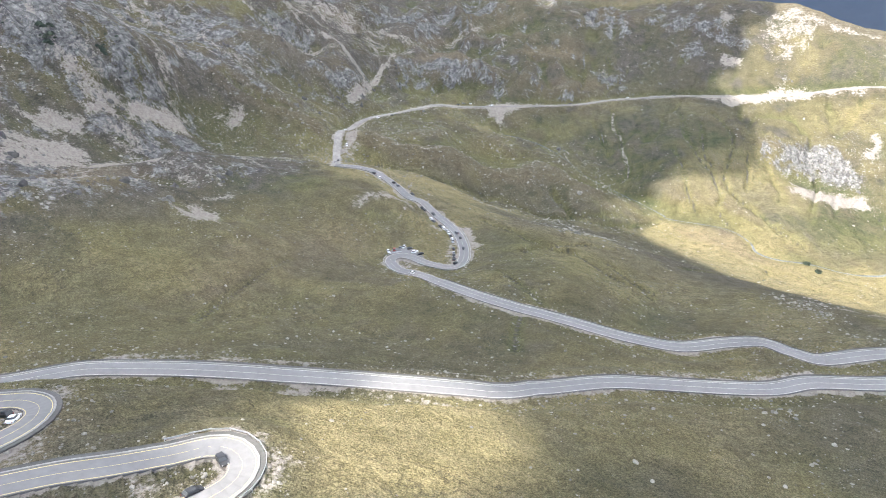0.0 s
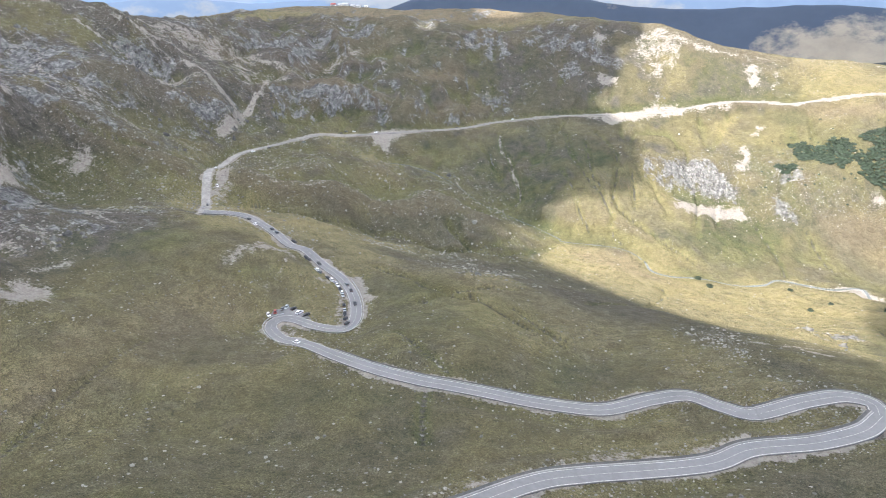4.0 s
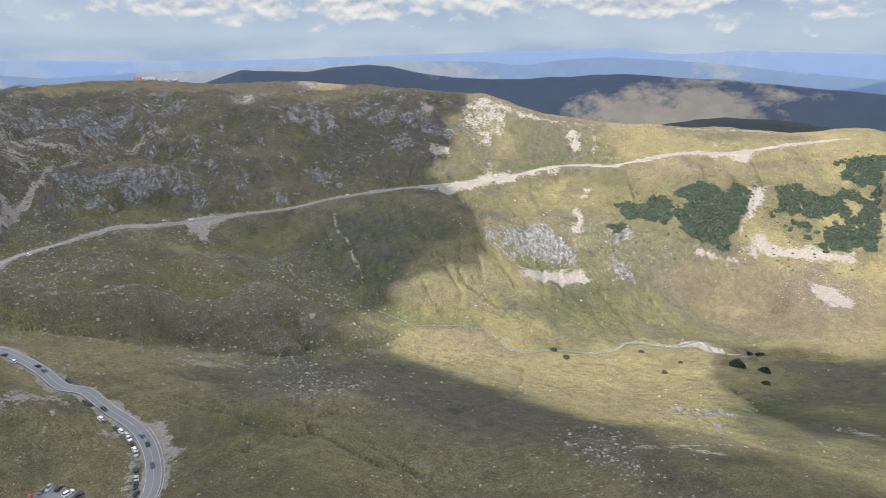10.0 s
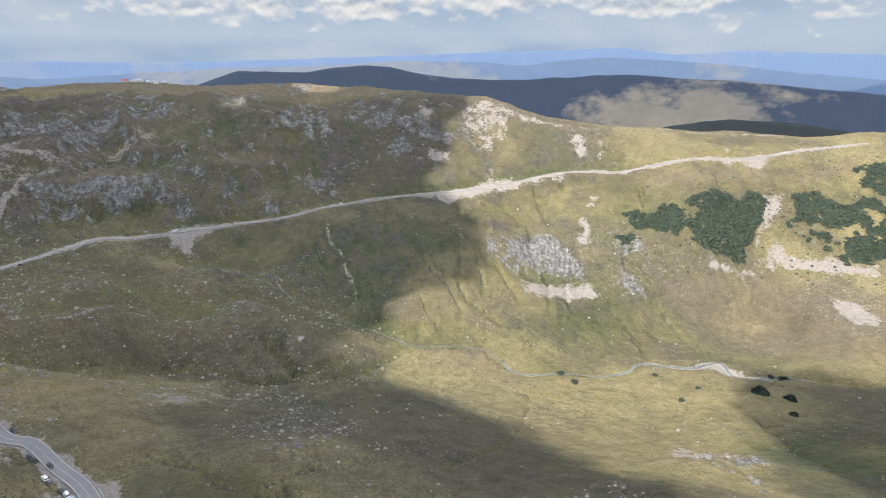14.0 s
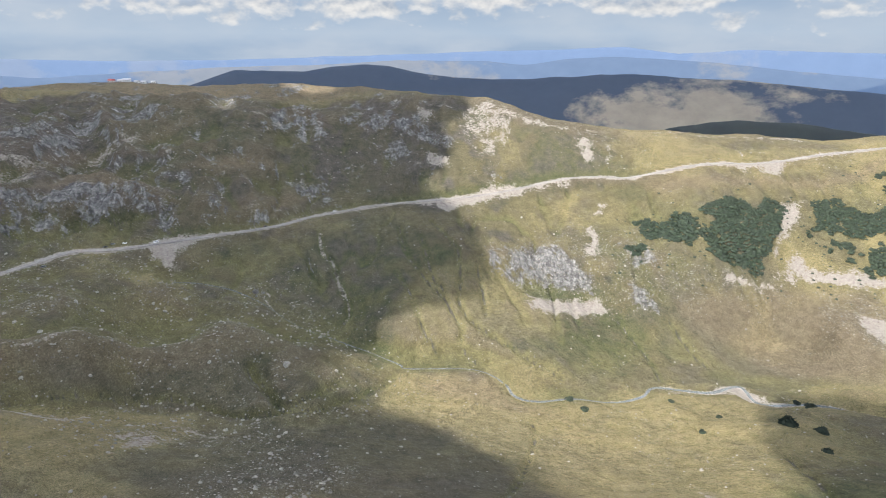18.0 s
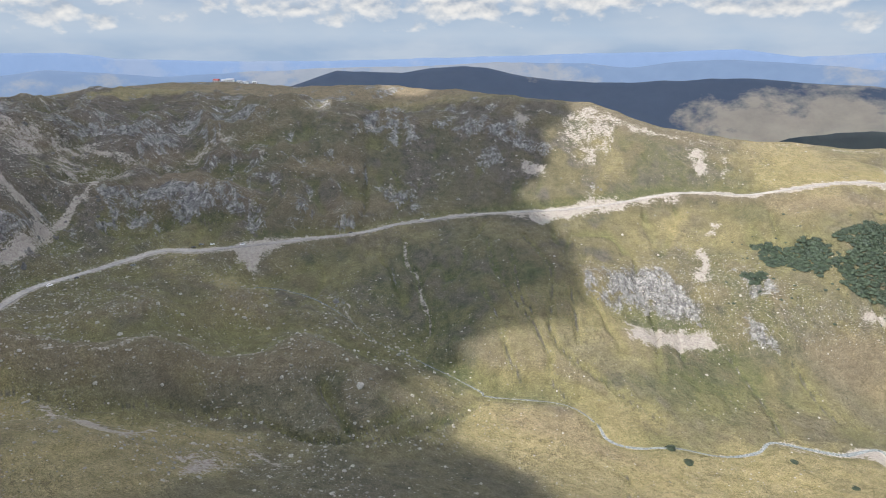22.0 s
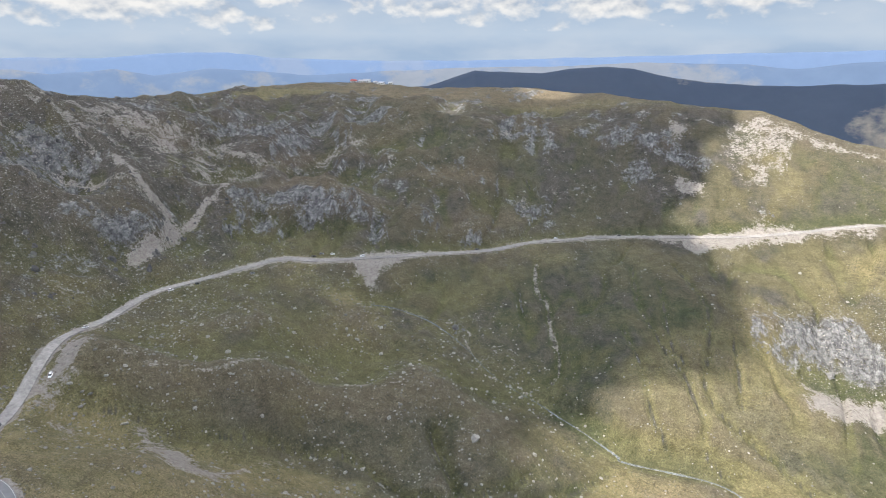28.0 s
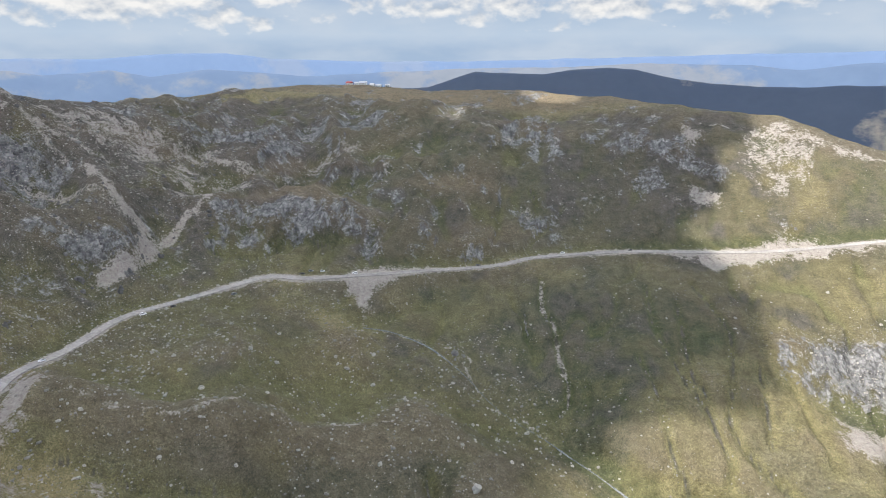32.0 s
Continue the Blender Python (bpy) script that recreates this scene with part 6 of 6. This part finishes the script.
def build_bay():
    top = []
    for x, y in BAY:
        top.append((x, y, float(_main[int(np.argmin(np.hypot(_main[:, 0] - x, _main[:, 1] - y))), 2]) - 0.03))
    n = len(top)
    verts = top + [(x, y, z - 1.2) for x, y, z in top]
    faces = [tuple(range(n)), tuple(range(2 * n - 1, n - 1, -1))] + [(k, k + n, (k + 1) % n + n, (k + 1) % n) for k in range(n)]
    tagged(mesh_object("parking_bay", verts, faces, ASPHALT), "asphalt parking bay on the outside of the bend", "parking bay", kind="structure")

build_bay()

# ---- cars ----
def paint(name, colour):
    m, n, l, bsdf = material(name)
    bsdf.inputs["Base Color"].default_value = (*colour, 1)
    bsdf.inputs["Roughness"].default_value, bsdf.inputs["Coat Weight"].default_value = 0.4, 0.15
    return m

PAINTS = {"black": paint("black_paint", (0.012, 0.012, 0.014)), "white": paint("white_paint", (0.75, 0.75, 0.74)), "grey": paint("grey_paint", (0.12, 0.125, 0.13)), "silver": paint("silver_paint", (0.42, 0.43, 0.44)), "red": paint("red_paint", (0.28, 0.03, 0.02)), "blue": paint("blue_paint", (0.03, 0.06, 0.15))}
GLASS = paint("tinted_glass", (0.02, 0.024, 0.028))
RUBBER = paint("black_rubber", (0.02, 0.02, 0.02))
LAMP = paint("lamp_lens", (0.7, 0.7, 0.68))
TAIL = paint("tail_lens", (0.35, 0.02, 0.02))

def loft(sections):
    """A closed skin over cross-sections (x, half width low, half width high, z low, z high)."""
    bm = bmesh.new()
    rows = []
    for x, wl, wh, zl, zh in sections:
        mid = zl + 0.62 * (zh - zl)
        rows.append([bm.verts.new(c) for c in ((x, -wl, zl), (x, -max(wl, wh), mid), (x, -wh * 0.93, zh), (x, wh * 0.93, zh), (x, max(wl, wh), mid), (x, wl, zl))])
    for a, b in zip(rows, rows[1:]):
        for i in range(6):
            bm.faces.new((a[i], a[(i + 1) % 6], b[(i + 1) % 6], b[i]))
    bm.faces.new(rows[0][::-1])
    bm.faces.new(rows[-1])
    bmesh.ops.recalc_face_normals(bm, faces=bm.faces)
    return bm

def build_car(colour, style):
    """A car that points along +x, standing on z = 0."""
    tall = {"hatch": 1.48, "suv": 1.68, "sedan": 1.43}[style]
    length = {"hatch": 4.1, "suv": 4.5, "sedan": 4.65}[style]
    h, belt = length / 2, 0.92 if style != "suv" else 1.05
    car = new("car")
    tagged(car, f"{colour} {style if style != 'suv' else 'tall off-road'} car parked beside the road", "car", group="cars along the road")
    part("body", loft([(-h, 0.70, 0.72, 0.42, belt - 0.10), (-h + 0.25, 0.84, 0.84, 0.25, belt), (-0.6, 0.88, 0.88, 0.22, belt + 0.02), (0.75, 0.88, 0.86, 0.22, belt), (h - 0.55, 0.86, 0.80, 0.24, belt - 0.14), (h - 0.12, 0.78, 0.72, 0.30, belt - 0.26), (h, 0.66, 0.62, 0.36, belt - 0.40)]), PAINTS[colour], car, f"{colour} painted bodywork")
    back = -h + (0.22 if style != "sedan" else 0.85)
    part("window_band", loft([(back, 0.74, 0.66, belt - 0.03, belt + 0.06), (back + 0.35, 0.80, 0.66, belt - 0.03, tall - 0.10), (0.25, 0.80, 0.66, belt - 0.03, tall - 0.07), (1.0, 0.76, 0.70, belt - 0.03, belt + 0.04)]), GLASS, car, "dark tinted windows")
    part("roof", loft([(back + 0.33, 0.62, 0.58, tall - 0.12, tall - 0.04), (-0.5, 0.66, 0.62, tall - 0.10, tall), (0.30, 0.63, 0.58, tall - 0.12, tall - 0.03)]), PAINTS[colour], car)
    for x in (-h * 0.6, h * 0.62):
        for y in (-0.80, 0.80):
            bm = bmesh.new()
            bmesh.ops.create_cone(bm, cap_ends=True, segments=14, radius1=0.32, radius2=0.32, depth=0.22, matrix=Matrix.Translation((x, y, 0.32)) @ Euler((radians(90), 0, 0)).to_matrix().to_4x4())
            wheel = part("wheel", bm, RUBBER, car, "black tyre with a grey rim")
            bm = bmesh.new()
            bmesh.ops.create_cone(bm, cap_ends=True, segments=10, radius1=0.19, radius2=0.19, depth=0.24, matrix=Matrix.Translation((x, y, 0.32)) @ Euler((radians(90), 0, 0)).to_matrix().to_4x4())
            part("rim", bm, STEEL, wheel)
    for y in (-0.58, 0.58):
        for x, mat, nm in ((h - 0.10, LAMP, "headlight"), (-h + 0.03, TAIL, "tail_light")):
            bm = bmesh.new()
            bmesh.ops.create_cube(bm, size=1.0, matrix=Matrix.Translation((x, y, belt - 0.3)) @ Matrix.Diagonal((0.12, 0.28, 0.13, 1)))
            bmesh.ops.bevel(bm, geom=bm.edges[:], offset=0.03, segments=1, affect='EDGES')
            part(nm, bm, mat, car)
    return car

CARS = [(-178.5, 292.0), (-176.8, 296.0), (-174.6, 300.3), (-173.4, 302.0), (-169.1, 301.8), (-164.0, 299.0), (-159.6, 297.4), (-133.3, 291.7),
    (-136.5, 297.0), (-139.1, 302.0), (-141.6, 307.4), (-144.7, 313.7), (-150.6, 325.3), (-152.5, 328.3), (-155.7, 332.7), (-158.9, 336.5),
    (-161.4, 339.3), (-165.0, 341.7), (-167.8, 343.1), (-175.6, 347.8), (-178.2, 349.8), (-190.4, 360.2), (-188.3, 359.3)]
CARS_ROAD = [(-145.5, 261.5), (-179.8, 356.3), (-153.8, 338.1), (-148.4, 332.0), (-138.9, 315.5), (-228.8, 386.4), (-222.9, 382.3), (-206.3, 374.9),
    (-252.1, 396.0), (-243.8, 390.6), (-315.2, 437.3), (-305.3, 419.4)]
CARS_LOW = [(-81.7, 65.4), (-78.0, 54.7), (-137.4, 56.0), (-130.3, 54.0)]
CARS_FAR = [(-332.9, 477.9), (-368.2, 625.3), (-376.4, 606.7), (-327.0, 722.0), (-322.6, 728.2), (-314.4, 733.1), (-289.7, 742.7), (-203.5, 806.3),
    (-139.0, 854.9), (-81.8, 866.9), (-344.5, 660.1), (-368.8, 528.8)]
ROW = ["white", "red", "grey", "silver", "black", "white", "black", "black", "black", "black", "silver", "black", "silver", "white", "black", "white", "silver", "white", "black", "grey", "white", "black", "black"]
ON_ROAD = ["white", "black", "grey", "black", "black", "black", "grey", "black", "black", "white", "black", "silver"]

def park_cars():
    made = {}
    lines = [(name, line) for name, (line, _) in ROADS.items()]
    jobs = [(x, y, ROW[k % len(ROW)], k < 7) for k, (x, y) in enumerate(CARS)]
    jobs += [(x, y, ON_ROAD[k % 12], False) for k, (x, y) in enumerate(CARS_ROAD)]
    jobs += [(x, y, ("black", "black", "black", "white")[k % 4], False) for k, (x, y) in enumerate(CARS_LOW)]
    jobs += [(x, y, ("white", "black", "white", "black", "grey", "white")[k % 6], False) for k, (x, y) in enumerate(CARS_FAR)]
    for k, (x, y, colour, nose_in) in enumerate(jobs):
        best = min(lines, key=lambda nl: np.hypot(nl[1][:, 0] - x, nl[1][:, 1] - y).min())[1]
        i = int(np.argmin(np.hypot(best[:, 0] - x, best[:, 1] - y)))
        i = min(max(i, 1), len(best) - 2)
        d = best[i + 1] - best[i - 1]
        turn = math.atan2(d[1], d[0]) + (math.pi if k % 3 == 0 else 0) + (1.2 if nose_in else 0) + 0.08 * math.sin(k * 2.1)
        off = math.hypot(best[i, 0] - x, best[i, 1] - y)
        z = best[i, 2] if off < 3.0 or nose_in else max(at_ground(x, y)[0] + 0.05, best[i, 2] - 0.42)
        style = ("hatch", "suv", "sedan", "hatch")[k % 4]
        key = (colour, style)
        m = Matrix.Translation((x, y, z)) @ Euler((0, -math.atan2(d[2], math.hypot(d[0], d[1])) * math.cos(turn - math.atan2(d[1], d[0])), turn)).to_matrix().to_4x4()
        if key not in made:
            made[key] = build_car(*key)
            made[key].matrix_world = m
        else:
            copy_thing(made[key], m)

park_cars()

# ---- mountain hut on the plateau ----
WALL = plain("white_render", (0.7, 0.69, 0.66), 0.9, 1.0, 0.1)
ROOF = plain("red_sheet_roof", (0.32, 0.05, 0.04), 0.6, 1.0, 0.2)
GREYROOF = plain("grey_sheet_roof", (0.35, 0.36, 0.38), 0.5, 1.0, 0.15)
PANE = paint("window_pane", (0.03, 0.035, 0.04))

def house(x, y, w, d, h, turn, roof_mat, label):
    root = new("house")
    root.matrix_world = Matrix.LocRotScale((x, y, at_ground(x, y)[0] - 0.3), Euler((0, 0, radians(turn))), None)
    tagged(root, label, "house", group="huts on the plateau")
    bm = bmesh.new()
    bmesh.ops.create_cube(bm, size=1.0, matrix=Matrix.Translation((0, 0, h / 2)) @ Matrix.Diagonal((w, d, h, 1)))
    part("wall", bm, WALL, root)
    bm = bmesh.new()
    v = [bm.verts.new(c) for c in ((-w / 2 - .6, -d / 2 - .6, h), (w / 2 + .6, -d / 2 - .6, h), (w / 2 + .6, d / 2 + .6, h), (-w / 2 - .6, d / 2 + .6, h), (-w / 2 - .6, 0, h + d * 0.42), (w / 2 + .6, 0, h + d * 0.42))]
    for f in ((0, 1, 5, 4), (2, 3, 4, 5), (0, 4, 3), (1, 2, 5), (3, 2, 1, 0)):
        bm.faces.new([v[i] for i in f])
    part("roof", bm, roof_mat, root)
    for k in range(int(w // 3)):
        bm = bmesh.new()
        bmesh.ops.create_cube(bm, size=1.0, matrix=Matrix.Translation((-w / 2 + 1.6 + 3 * k, -d / 2 - 0.02, h * 0.55)) @ Matrix.Diagonal((1.2, 0.1, 1.3, 1)))
        part("window", bm, PANE, root)

for k, (dx, w, d, h, col) in enumerate([(-26, 9, 6, 3, ROOF), (-14, 7, 5, 2.5, GREYROOF), (-2, 11, 6, 3.2, GREYROOF), (12, 7, 5, 2.4, GREYROOF), (24, 8, 5, 2.6, GREYROOF), (38, 6, 4.5, 2.2, GREYROOF)]):
    house(-512 + dx, 1188 + 3 * (k % 2), w, d, h, 8 * (k % 3) - 6, col, ("red-roofed" if col is ROOF else "grey-roofed") + " white mountain hut on the grassy plateau")
